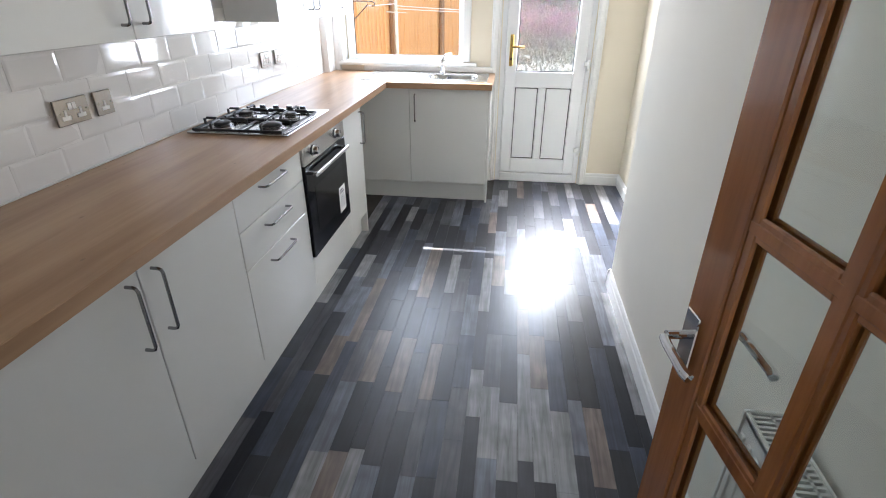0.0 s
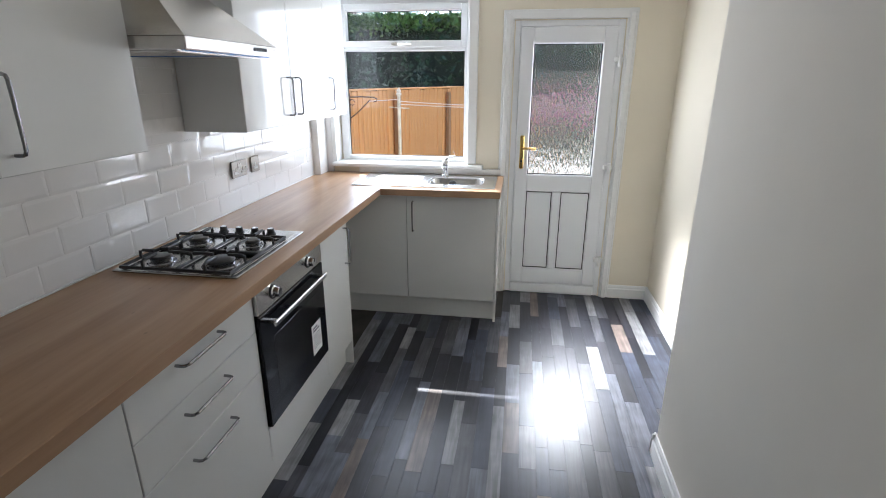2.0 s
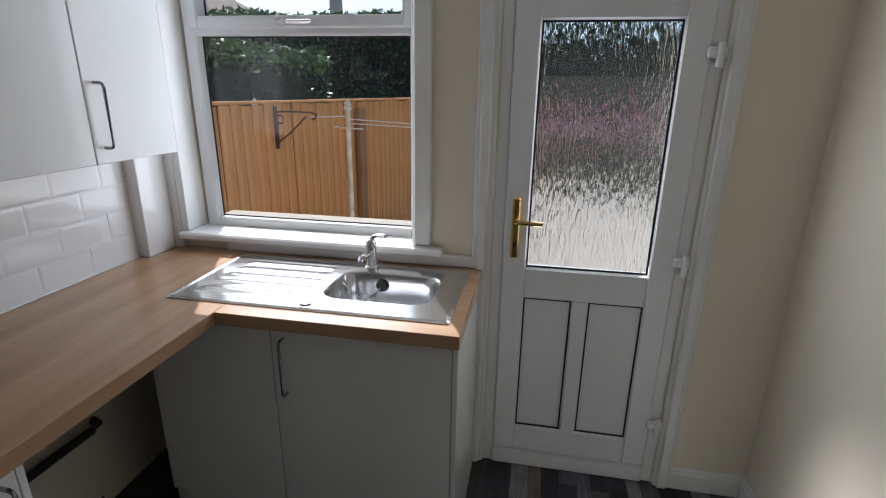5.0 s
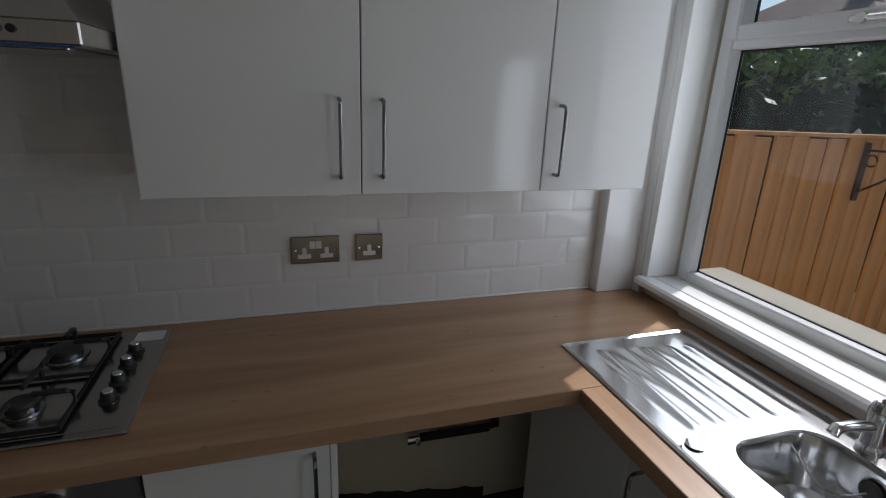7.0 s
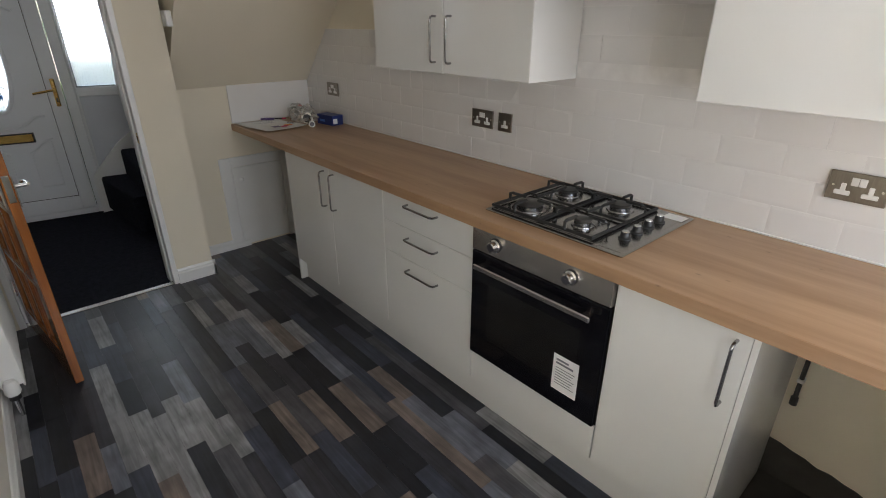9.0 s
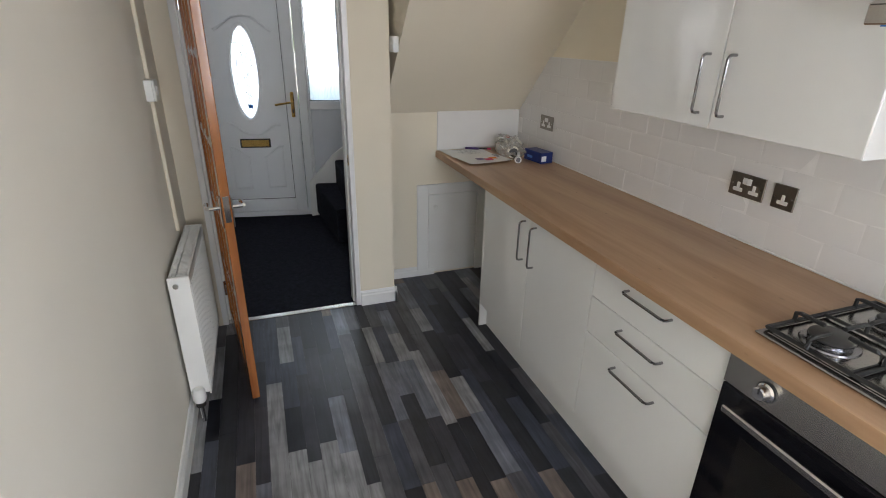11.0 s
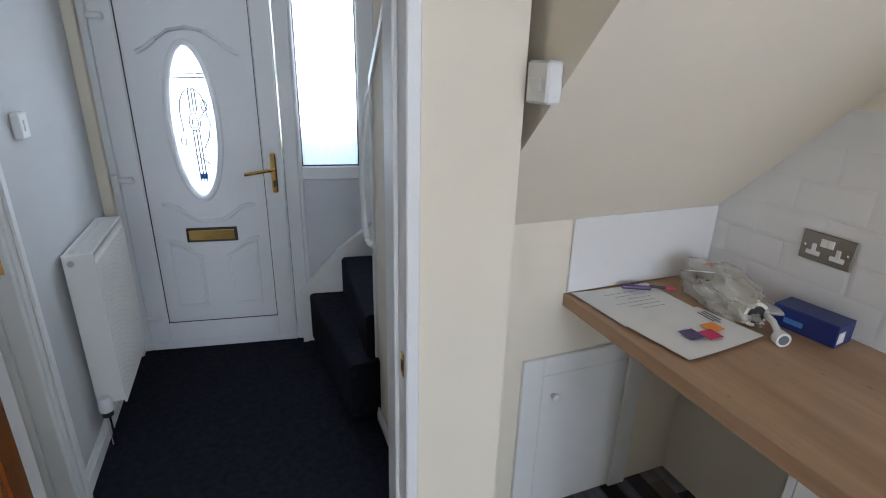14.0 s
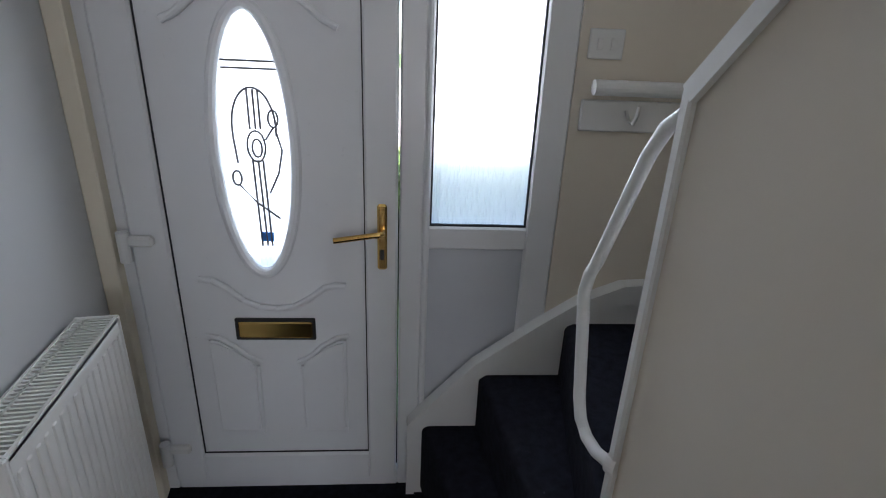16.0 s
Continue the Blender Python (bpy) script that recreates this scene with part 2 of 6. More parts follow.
def pane_material(name, clear, tint, rough, frost):
    """Window glass: clear share, frosted share that scatters, and a glossy face."""
    m = bpy.data.materials.new(name)
    m.use_nodes = True
    n, l = m.node_tree.nodes, m.node_tree.links
    for q in list(n):
        if q.type != 'OUTPUT_MATERIAL':
            n.remove(q)
    out = n["Material Output"]
    tr, gl, mix = n.new("ShaderNodeBsdfTransparent"), n.new("ShaderNodeBsdfGlossy"), n.new("ShaderNodeMixShader")
    tr.inputs[0].default_value = (*tint, 1)
    gl.inputs["Roughness"].default_value = rough
    lw, pw, fr = n.new("ShaderNodeLayerWeight"), n.new("ShaderNodeMath"), n.new("ShaderNodeMath")
    pw.operation, fr.operation = 'POWER', 'MULTIPLY_ADD'
    pw.inputs[1].default_value, fr.inputs[1].default_value, fr.inputs[2].default_value = 4.0, 0.5, 0.035
    l.new(lw.outputs["Facing"], pw.inputs[0]), l.new(pw.outputs[0], fr.inputs[0])
    base = tr.outputs[0]
    if frost > 0:
        gs, tl, m2, m3 = n.new("ShaderNodeBsdfRefraction"), n.new("ShaderNodeBsdfTranslucent"), n.new("ShaderNodeMixShader"), n.new("ShaderNodeMixShader")
        gs.inputs["Roughness"].default_value, gs.inputs["IOR"].default_value = 0.07, 1.25
        tc, mp, wv, bp = n.new("ShaderNodeTexCoord"), n.new("ShaderNodeMapping"), n.new("ShaderNodeTexNoise"), n.new("ShaderNodeBump")
        mp.inputs["Scale"].default_value = (110, 110, 16)
        wv.inputs["Scale"].default_value, wv.inputs["Detail"].default_value = 1.0, 3
        bp.inputs["Strength"].default_value, bp.inputs["Distance"].default_value = 0.9, 0.02
        l.new(tc.outputs["Object"], mp.inputs[0]), l.new(mp.outputs[0], wv.inputs["Vector"])
        l.new(wv.outputs[0], bp.inputs["Height"]), l.new(bp.outputs[0], gs.inputs["Normal"]), l.new(bp.outputs[0], gl.inputs["Normal"])
        gs.inputs[0].default_value = (*tint, 1)
        tl.inputs[0].default_value = (*tint, 1)
        m2.inputs[0].default_value = clear
        l.new(gs.outputs[0], m2.inputs[1]), l.new(base, m2.inputs[2])
        m3.inputs[0].default_value = frost
        l.new(m2.outputs[0], m3.inputs[1]), l.new(tl.outputs[0], m3.inputs[2])
        base = m3.outputs[0]
    l.new(fr.outputs[0], mix.inputs[0]), l.new(base, mix.inputs[1]), l.new(gl.outputs[0], mix.inputs[2])
    l.new(mix.outputs[0], out.inputs[0])
    return m


CLEAR = pane_material("clear_glass", 1.0, (0.93, 0.96, 0.95), 0.0, 0.0)
RAIN = pane_material("rippled_glass", 0.0, (0.9, 0.93, 0.92), 0.1, 0.03)
FROST = pane_material("frosted_glass", 0.0, (0.95, 0.97, 0.96), 0.1, 0.5)


# ---- building helpers ----
def box(bm, x0, x1, y0, y1, z0, z1, bev=0.0, seg=1, rot=None):
    m = Matrix.Translation(((x0 + x1) / 2, (y0 + y1) / 2, (z0 + z1) / 2)) @ Matrix.Diagonal((x1 - x0, y1 - y0, z1 - z0, 1))
    if rot is not None:
        m = rot @ m
    vs = bmesh.ops.create_cube(bm, size=1.0, matrix=m)["verts"]
    if bev:
        es = {e for v in vs for e in v.link_edges}
        bmesh.ops.bevel(bm, geom=list(es), offset=bev, segments=seg, affect='EDGES', profile=0.5)
    return bm


def cyl(bm, p0, p1, r0, r1=None, seg=20, caps=True):
    p0, p1 = Vector(p0), Vector(p1)
    d = p1 - p0
    m = Matrix.Translation((p0 + p1) / 2) @ d.to_track_quat('Z', 'Y').to_matrix().to_4x4()
    bmesh.ops.create_cone(bm, cap_ends=caps, segments=seg, radius1=r0, radius2=r0 if r1 is None else r1, depth=d.length, matrix=m)
    return bm


def tube(bm, pts, r, seg=8, closed=False):
    """A round bar along a line of points."""
    pts = [Vector(p) for p in pts]
    rings, count = [], len(pts)
    for i, p in enumerate(pts):
        a = pts[(i - 1) % count] if closed or i else p
        b = pts[(i + 1) % count] if closed or i < count - 1 else p
        d = (b - a).normalized()
        ref = Vector((0, 0, 1)) if abs(d.z) < 0.9 else Vector((1, 0, 0))
        u = d.cross(ref).normalized()
        w = d.cross(u)
        rings.append([bm.verts.new(p + r * (math.cos(k * math.tau / seg) * u + math.sin(k * math.tau / seg) * w)) for k in range(seg)])
    for i in range(count if closed else count - 1):
        ra, rb = rings[i], rings[(i + 1) % count]
        off = min(range(seg), key=lambda o: (rb[o].co - ra[0].co).length)
        flip = (rb[(off + 1) % seg].co - ra[1].co).length > (rb[(off - 1) % seg].co - ra[1].co).length
        for k in range(seg):
            s = -1 if flip else 1
            bm.faces.new((ra[k], ra[(k + 1) % seg], rb[(off + s * (k + 1)) % seg], rb[(off + s * k) % seg]))
    if not closed:
        bm.faces.new(rings[0])
        bm.faces.new(rings[-1])
    return bm


def prism(bm, poly, axis, a, b):
    """A flat outline pushed along an axis from a to b. The outline's two numbers go to the other axes in order."""
    def put(p, v):
        c = list(p)
        c.insert(axis, v)
        return bm.verts.new(c)
    lo, hi = [put(p, a) for p in poly], [put(p, b) for p in poly]
    k = len(poly)
    bm.faces.new(lo), bm.faces.new(hi)
    for i in range(k):
        bm.faces.new((lo[i], lo[(i + 1) % k], hi[(i + 1) % k], hi[i]))
    return bm


def lathe(bm, profile, m, seg=24):
    """A turned shape: radius and height pairs about the z axis of m."""
    rings = [[bm.verts.new(m @ Vector((max(r, 1e-4) * math.cos(k * math.tau / seg), max(r, 1e-4) * math.sin(k * math.tau / seg), h))) for k in range(seg)] for r, h in profile]
    for a, b in zip(rings, rings[1:]):
        for k in range(seg):
            bm.faces.new((a[k], a[(k + 1) % seg], b[(k + 1) % seg], b[k]))
    bm.faces.new(rings[0]), bm.faces.new(rings[-1])
    return bm


def arc(cx, cy, r, a0, a1, n):
    return [(cx + r * math.cos(radians(a0 + (a1 - a0) * i / n)), cy + r * math.sin(radians(a0 + (a1 - a0) * i / n))) for i in range(n + 1)]


def finish(bm, name, mat, smooth=False):
    bmesh.ops.recalc_face_normals(bm, faces=bm.faces[:])
    me = bpy.data.meshes.new(name)
    bm.to_mesh(me)
    bm.free()
    me.materials.append(mat)
    if smooth:
        me.polygons.foreach_set("use_smooth", [True] * len(me.polygons))
        me.set_sharp_from_angle(angle=radians(35))
    return me


def part(name, bm, mat, parent=None, label="", smooth=False):
    ob = new(name, finish(bm, name, mat, smooth))
    if parent is not None:
        ob.parent = parent
        if parent.type == 'EMPTY' and not parent.get("own_axes"):
            ob.matrix_parent_inverse = parent.matrix_basis.inverted()
    return tagged(ob, label) if label else ob


def thing(name, label, category, at=(0, 0, 0), group="", kind="", m=None):
    ob = new(name)
    ob.empty_display_size = 0.1
    if m is not None:
        ob.matrix_basis = m
        ob["own_axes"] = 1
    else:
        ob.matrix_basis = Matrix.Translation(at)
    return tagged(ob, label, category, group, kind)


def B(*a, **k):
    return box(bmesh.new(), *a, **k)


def structure(name, bm, mat, label, category):
    return tagged(part(name, bm, mat), label, category, kind="structure")


def boxes(*rows, bev=0.0):
    bm = bmesh.new()
    for r in rows:
        box(bm, *r, bev=bev)
    return bm


# ---- plan ----
YW, XR, XA, YA = 4.20, 2.145, 2.49, 2.465    # window wall, right wall, alcove wall, where the alcove starts
YE, YN = -0.36, -0.05                         # recess wall, nib face
WT, WB, XF = 0.91, 0.868, 0.618               # worktop top, underside, front edge
DX0, DX1 = 1.25, 2.018                        # kitchen doorway
XH, XS = 2.25, 1.065                          # hall wall, stair wall
HC = 2.40
FA = radians(180 - 8.7)                      # the front wall runs askew

# ---- structure ----
structure("floor", boxes((-0.1, 2.7, YE - 0.1, 4.6, -0.12, -0.003)), DARK, "screeded floor under grey vinyl strips", "floor")
structure("hall_floor", boxes((0.985, 3.6, -2.3, -0.065, -0.11, 0.004)), CARPET, "dark navy carpet in the hall", "carpet")
structure("ceiling", boxes((-0.2, 3.7, -2.7, 4.6, HC, HC + 0.12)), CEIL, "plain white painted ceiling", "ceiling")
structure("wall_west", boxes((-0.15, 0, YE - 0.1, 4.5, 0, HC)), CREAM, "cream painted kitchen wall behind the units", "wall")
structure("wall_window", boxes((0.0, 0.13, YW, 4.352, 0, HC), (0.0, 0.03, 4.352, 4.5, 0, HC), (0.03, 0.13, 4.352, 4.5, 0, 0.950), (0.03, 0.13, 4.352, 4.5, 2.12, HC), (0.13, 1.115, YW, 4.5, 0, 0.950), (0.13, 1.115, YW, 4.5, 2.12, HC), (1.115, 1.425, YW, 4.5, 0, HC), (1.425, 2.13, YW, 4.5, 1.945, HC), (2.13, 2.7, YW, 4.5, 0, HC)), CREAM, "cream painted wall around window and back door", "wall")
structure("wall_east", boxes((XR, XA + 0.1, -0.05, YA, 0, HC)), PALE, "pale cream painted wall with white skirting", "wall")
structure("wall_alcove", boxes((XA, XA + 0.15, YA, YW, 0, HC)), CREAM, "cream painted alcove wall beside the back door", "wall")
structure("wall_recess", boxes((-0.1, 0.98, YE - 0.1, YE, 0, 1.3)), CREAM, "cream painted wall under the stairs", "wall")
nib = bmesh.new()
box(nib, 0.998, DX0 - 0.03, -0.17, YN, 0, HC)
box(nib, DX0 - 0.03, DX1 + 0.03, -0.17, YN, 2.03, HC)
box(nib, DX1 + 0.03, XR + 0.1, -0.17, YN, 0, HC)
structure("wall_door", nib, CREAM, "cream painted wall with the hall doorway", "wall")
# underside of the stairs: slope and its side
slope = prism(bmesh.new(), [(YE - 0.02, 1.14), (YE - 0.02, 2.39), (0.84, 2.39)], 0, 0.0, 0.965)
structure("stair_soffit", slope, CREAM, "cream painted sloping underside of the stairs", "soffit")
structure("wall_hall_side", boxes((XH, XH + 0.12, -2.6, -0.92, 0, HC), (XH, XH + 0.12, -0.17, -0.051, 0, HC), (XH, XH + 0.12, -0.92, -0.17, 2.03, HC)), GREYW, "cool off-white painted hall wall with a doorway", "wall")
structure("wall_front_room", boxes((XH + 0.12, 3.6, -0.17, -0.05, 0, HC), (3.6, 3.7, -2.6, -0.05, 0, HC), (XH + 0.12, 3.6, -2.6, -2.5, 0, HC)), HALLW, "pale painted walls of the adjoining room", "wall")


# ---- kitchen: trim ----
def skirting(bm, p, q, out, h=0.10, d=0.018):
    """A skirting board with a stepped top along a straight line; out is the side it stands on."""
    p, q, out = Vector((*p, 0)), Vector((*q, 0)), Vector((*out, 0))
    prof = [(0.001, 0), (d, 0), (d, h - 0.03), (d * 0.72, h - 0.022), (d * 0.72, h - 0.012), (d * 0.4, h), (0.001, h)]
    a = [bm.verts.new(p + out * o + Vector((0, 0, z))) for o, z in prof]
    b = [bm.verts.new(q + out * o + Vector((0, 0, z))) for o, z in prof]
    bm.faces.new(a), bm.faces.new(b)
    for i in range(len(prof)):
        j = (i + 1) % len(prof)
        bm.faces.new((a[i], a[j], b[j], b[i]))


bm = bmesh.new()
skirting(bm, (XR, 0.0), (XR, YA + 0.018), (-1, 0))
skirting(bm, (XR - 0.018, YA), (XA, YA), (0, 1))
skirting(bm, (XA, YA), (XA, YW), (-1, 0))
skirting(bm, (2.18, YW), (XA, YW), (0, -1))
skirting(bm, (0.982, YN), (DX0 - 0.03, YN), (0, 1))
skirting(bm, (0.998, YN + 0.018), (0.998, YE), (-1, 0))
skirting(bm, (0.62, YE), (0.98, YE), (0, 1), 0.07)
structure("baseboard", bm, GLOSS, "white gloss skirting boards with moulded tops", "skirting board")

# doorway lining and architrave
bm = boxes((DX0 - 0.03, DX0, -0.175, YN + 0.004, 0, 2.03), (DX1, DX1 + 0.03, -0.175, YN + 0.004, 0, 2.03), (DX0 - 0.03, DX1 + 0.03, -0.175, YN + 0.004, 2.0, 2.03),
           (DX0, DX0 + 0.012, -0.175, -0.10, 0, 2.0), (DX1 - 0.012, DX1, -0.175, -0.10, 0, 2.0), bev=0.003)
for x0, x1 in ((DX0 - 0.075, DX0 - 0.006), (DX1 + 0.006, DX1 + 0.07)):
    box(bm, x0, x1, -0.186, -0.17, 0, 2.08, bev=0.003)
box(bm, DX0 - 0.075, DX1 + 0.07, -0.186, -0.17, 2.006, 2.08, bev=0.003)
structure("trim", bm, GLOSS, "white gloss door lining and architrave", "door frame")
strike = thing("strike_plate", "small brassy lock keep plate in the door lining", "lock plate", (DX0, -0.08, 1.0))
part("plate", boxes((DX0 - 0.001, DX0 + 0.002, -0.09, -0.065, 0.915, 0.975), bev=0.0008), BRASS, strike)
part("hole", boxes((DX0 + 0.0005, DX0 + 0.003, -0.083, -0.072, 0.93, 0.955)), GASKET, strike)
structure("threshold_strip", boxes((DX0, DX1, -0.085, -0.045, 0.002, 0.010), bev=0.003), STEEL, "metal strip between vinyl and carpet", "threshold")

# ---- kitchen: window and back door ----
def upvc_frame(bm, x0, x1, z0, z1, y0, y1, w, bev=0.006):
    """Four mitred-looking bars round an opening."""
    box(bm, x0, x0 + w, y0, y1, z0, z1, bev=bev)
    box(bm, x1 - w, x1, y0, y1, z0, z1, bev=bev)
    box(bm, x0 + w - 0.004, x1 - w + 0.004, y0 + 0.001, y1 - 0.001, z0, z0 + w, bev=bev)
    box(bm, x0 + w - 0.004, x1 - w + 0.004, y0 + 0.001, y1 - 0.001, z1 - w, z1, bev=bev)
    return bm


def gasket(bm, x0, x1, z0, z1, y, w=0.006):
    box(bm, x0, x0 + w, y - 0.003, y + 0.003, z0, z1)
    box(bm, x1 - w, x1, y - 0.003, y + 0.003, z0, z1)
    box(bm, x0 + w, x1 - w, y - 0.003, y + 0.003, z0, z0 + w)
    box(bm, x0 + w, x1 - w, y - 0.003, y + 0.003, z1 - w, z1)
    return bm


win = thing("window_1", "white plastic kitchen window with an opening top light", "window", (0.61, 4.34, 0.99), kind="structure")
bm = upvc_frame(bmesh.new(), 0.14, 1.13, 0.965, 2.12, 4.29, 4.346, 0.055)
box(bm, 0.19, 1.08, 4.291, 4.345, 1.765, 1.80, bev=0.006)
part("window_frame", bm, UPVC, win)
part("sash", upvc_frame(bmesh.new(), 0.175, 1.095, 1.79, 2.075, 4.272, 4.335, 0.045), UPVC, win)
part("gasket", gasket(gasket(bmesh.new(), 0.193, 1.077, 1.018, 1.766, 4.332), 0.217, 1.053, 1.832, 2.033, 4.335), GASKET, win)
for nm, bmx in (("pane", B(0.193, 1.077, 4.336, 4.342, 1.018, 1.767)), ("pane", B(0.215, 1.055, 4.338, 4.344, 1.83, 2.035))):
    part(nm, bmx, CLEAR, win).visible_shadow = False
bm = boxes((0.55, 0.68, 4.268, 4.286, 1.803, 1.822), bev=0.004)
box(bm, 0.60, 0.70, 4.255, 4.27, 1.806, 1.818, bev=0.004)
cyl(bm, (0.585, 4.262, 1.8125), (0.585, 4.29, 1.8125), 0.013)
part("handle", bm, STEEL, win, "dull metal window handle")
bm = boxes((0.10, 1.235, 4.135, 4.20, 0.955, 0.985), (0.10, 1.113, 4.195, 4.31, 0.955, 0.985), bev=0.008)
structure("window_sill", bm, GLOSS, "white painted window board over the sink", "window sill")
structure("window_architrave", boxes((1.105, 1.18, 4.182, 4.20, 0.99, 2.2), (0.10, 1.18, 4.184, 4.20, 2.12, 2.2), (1.115, 1.18, 4.172, 4.185, 0.99, 2.2), bev=0.005), GLOSS, "white wood trim beside the window", "trim")
structure("splash_rail", boxes((0.30, 1.40, 4.172, 4.20, WT, 0.955), bev=0.004), WHITEPL, "white upstand between worktop and window board", "upstand")

structure("window_reveal", boxes((0.1015, 0.133, 4.168, 4.2885, 0.986, 2.118), (1.11, 1.116, 4.2, 4.2885, 0.986, 2.118), (0.133, 1.11, 4.2, 4.2885, 2.112, 2.1185), bev=0.002), GLOSS, "white painted window reveal", "reveal")

# boxed-in pipes in the corner, tiled
structure("pipe_boxing", boxes((0.0, 0.06, 4.012, YW, WT, HC), (0.0, 0.10, 4.168, YW - 0.001, WT, HC), bev=0.003), TILE, "tiled boxed-in corner beside the window", "boxing")

door = thing("door_1", "white plastic back door with rippled glass, closed", "door", (1.78, 4.2, 0), kind="structure")
bm = upvc_frame(bmesh.new(), 1.415, 2.14, 0.0, 1.955, 4.20, 4.27, 0.05)
box(bm, 1.46, 2.096, 4.19, 4.268, 0.0, 0.078, bev=0.008)
part("door_frame", bm, UPVC, door)
bm = bmesh.new()
x0, x1 = 1.464, 2.092
for r in ((x0, x0 + 0.09, 0.085, 1.905), (x1 - 0.09, x1, 0.085, 1.905)):
    box(bm, r[0], r[1], 4.185, 4.245, r[2], r[3], bev=0.006)
for z0, z1 in ((0.085, 0.21), (0.80, 0.925), (1.80, 1.905)):
    box(bm, x0 + 0.086, x1 - 0.086, 4.186, 4.244, z0, z1, bev=0.006)
box(bm, 1.739, 1.801, 4.186, 4.244, 0.206, 0.804, bev=0.006)
leaf = part("door_leaf", bm, UPVC, door)
for a, b in ((1.55, 1.742), (1.798, 2.006)):
    part("panel", boxes((a, b, 4.20, 4.23, 0.205, 0.805), bev=0.004), UPVC, leaf)
    part("gasket", gasket(bmesh.new(), a + 0.004, b - 0.004, 0.21, 0.80, 4.198), GASKET, leaf)
part("pane", B(1.55, 2.006, 4.212, 4.218, 0.92, 1.805), RAIN, leaf, "rippled obscure glass")
part("gasket", gasket(bmesh.new(), 1.554, 2.002, 0.925, 1.80, 4.206), GASKET, leaf)
part("gasket", gasket(bmesh.new(), x0 - 0.006, x1 + 0.006, 0.08, 1.911, 4.212, 0.008), GASKET, leaf)
bm = boxes((1.492, 1.522, 4.172, 4.186, 0.965, 1.20), bev=0.006)
part("handle_plate", bm, BRASS, door, "brass handle plate")
bm = tube(bmesh.new(), [(1.507, 4.175, 1.115), (1.507, 4.145, 1.115), (1.513, 4.137, 1.115), (1.53, 4.135, 1.115), (1.605, 4.135, 1.113)], 0.009, 10)
part("door_handle", bm, BRASS, door, "brass lever", smooth=True)
part("keyhole", cyl(bmesh.new(), (1.507, 4.1725, 1.02), (1.507, 4.170, 1.02), 0.008), GASKET, door)
for z in (0.30, 0.99, 1.70):
    bm = boxes((2.075, 2.135, 4.165, 4.188, z - 0.018, z + 0.018), bev=0.006)
    cyl(bm, (2.115, 4.168, z - 0.045), (2.115, 4.168, z + 0.03), 0.012, seg=12)
    part("hinge", bm, WHITEPL, door)
bm = boxes((1.345, 1.418, 4.18, 4.20, 0, 2.01), (2.137, 2.205, 4.18, 4.20, 0, 2.01), (1.345, 2.205, 4.181, 4.20, 1.95, 2.01), bev=0.006)
for a, b in ((1.36, 1.40), (2.15, 2.19)):
    box(bm, a, b, 4.168, 4.183, 0, 1.99, bev=0.006)
structure("back_door_architrave", bm, GLOSS, "white moulded trim round the back door", "trim")

# ---- kitchen: units ----
def bar_handle(p, q, out, r=0.0048):
    """A bent bar handle from p to q standing off along out."""
    p, q, out = Vector(p), Vector(q), Vector(out)
    d = (q - p).normalized()
    k = 0.012
    pts = [p, p + out * 0.6, p + out * 0.86 + d * k * 0.25, p + out + d * k, q + out - d * k, q + out * 0.86 - d * k * 0.25, q + out * 0.6, q]
    return tube(bmesh.new(), pts, r, 10)


def front(name, parent, x0, x1, y0, y1, z0, z1, h=None):
    """A slab door or drawer front with soft edges, and its handle."""
    ob = part(name, boxes((x0, x1, y0, y1, z0, z1), bev=0.002), CAB, parent)
    if h:
        part("handle", bar_handle(*h), HANDLE, ob, "brushed steel bar handle", smooth=True)
    return ob


def base_unit(name, label, y0, y1, solid=True):
    t = thing(name, label, "cabinet", (0.3, (y0 + y1) / 2, 0), group="base units along the wall")
    bm = boxes((0.03, 0.562, y0, y0 + 0.018, 0.13, WB), (0.03, 0.562, y1 - 0.018, y1, 0.13, WB), (0.03, 0.562, y0 + 0.018, y1 - 0.018, 0.13, 0.148), (0.03, 0.04, y0, y1, 0.13, WB))
    part("carcass", bm, CARC, t)
    return t


G = 0.0015
XD0, XD1 = 0.572, 0.59
c1 = base_unit("double_cabinet", "white gloss two-door base cabinet with steel bar handles", 0.42, 1.41)
front("door", c1, XD0, XD1, 0.42 + G, 0.916 - G, 0.15, WB - 0.006, ((XD1, 0.866, 0.829), (XD1, 0.866, 0.633), (0.032, 0, 0)))
front("door", c1, XD0, XD1, 0.916 + G, 1.41 - G, 0.15, WB - 0.006, ((XD1, 0.966, 0.829), (XD1, 0.966, 0.633), (0.032, 0, 0)))
part("end_panel", boxes((0.03, XD1, 0.404, 0.42, 0.0, WB - 0.002), bev=0.001), CAB, c1)
c2 = base_unit("drawer_unit", "white gloss three-drawer base unit with bar handles", 1.41, 2.015)
for z0, z1, zh in ((0.718, WB - 0.006, 0.830), (0.562, 0.715, 0.672), (0.15, 0.559, 0.514)):
    front("drawer", c2, XD0, XD1, 1.41 + G, 2.015 - G, z0, z1, ((XD1, 1.600, zh), (XD1, 1.800, zh), (0.032, 0, 0)))
c3 = base_unit("narrow_cabinet", "white gloss single-door base cabinet beside the oven", 2.617, 2.99)
front("door", c3, XD0, XD1, 2.617 + G, 2.99 - G, 0.15, WB - 0.006, ((XD1, 2.955, 0.83), (XD1, 2.955, 0.634), (0.032, 0, 0)))
part("end_panel", boxes((0.03, XD1, 2.99, 3.006, 0.0, WB - 0.002), bev=0.001), CAB, c3)
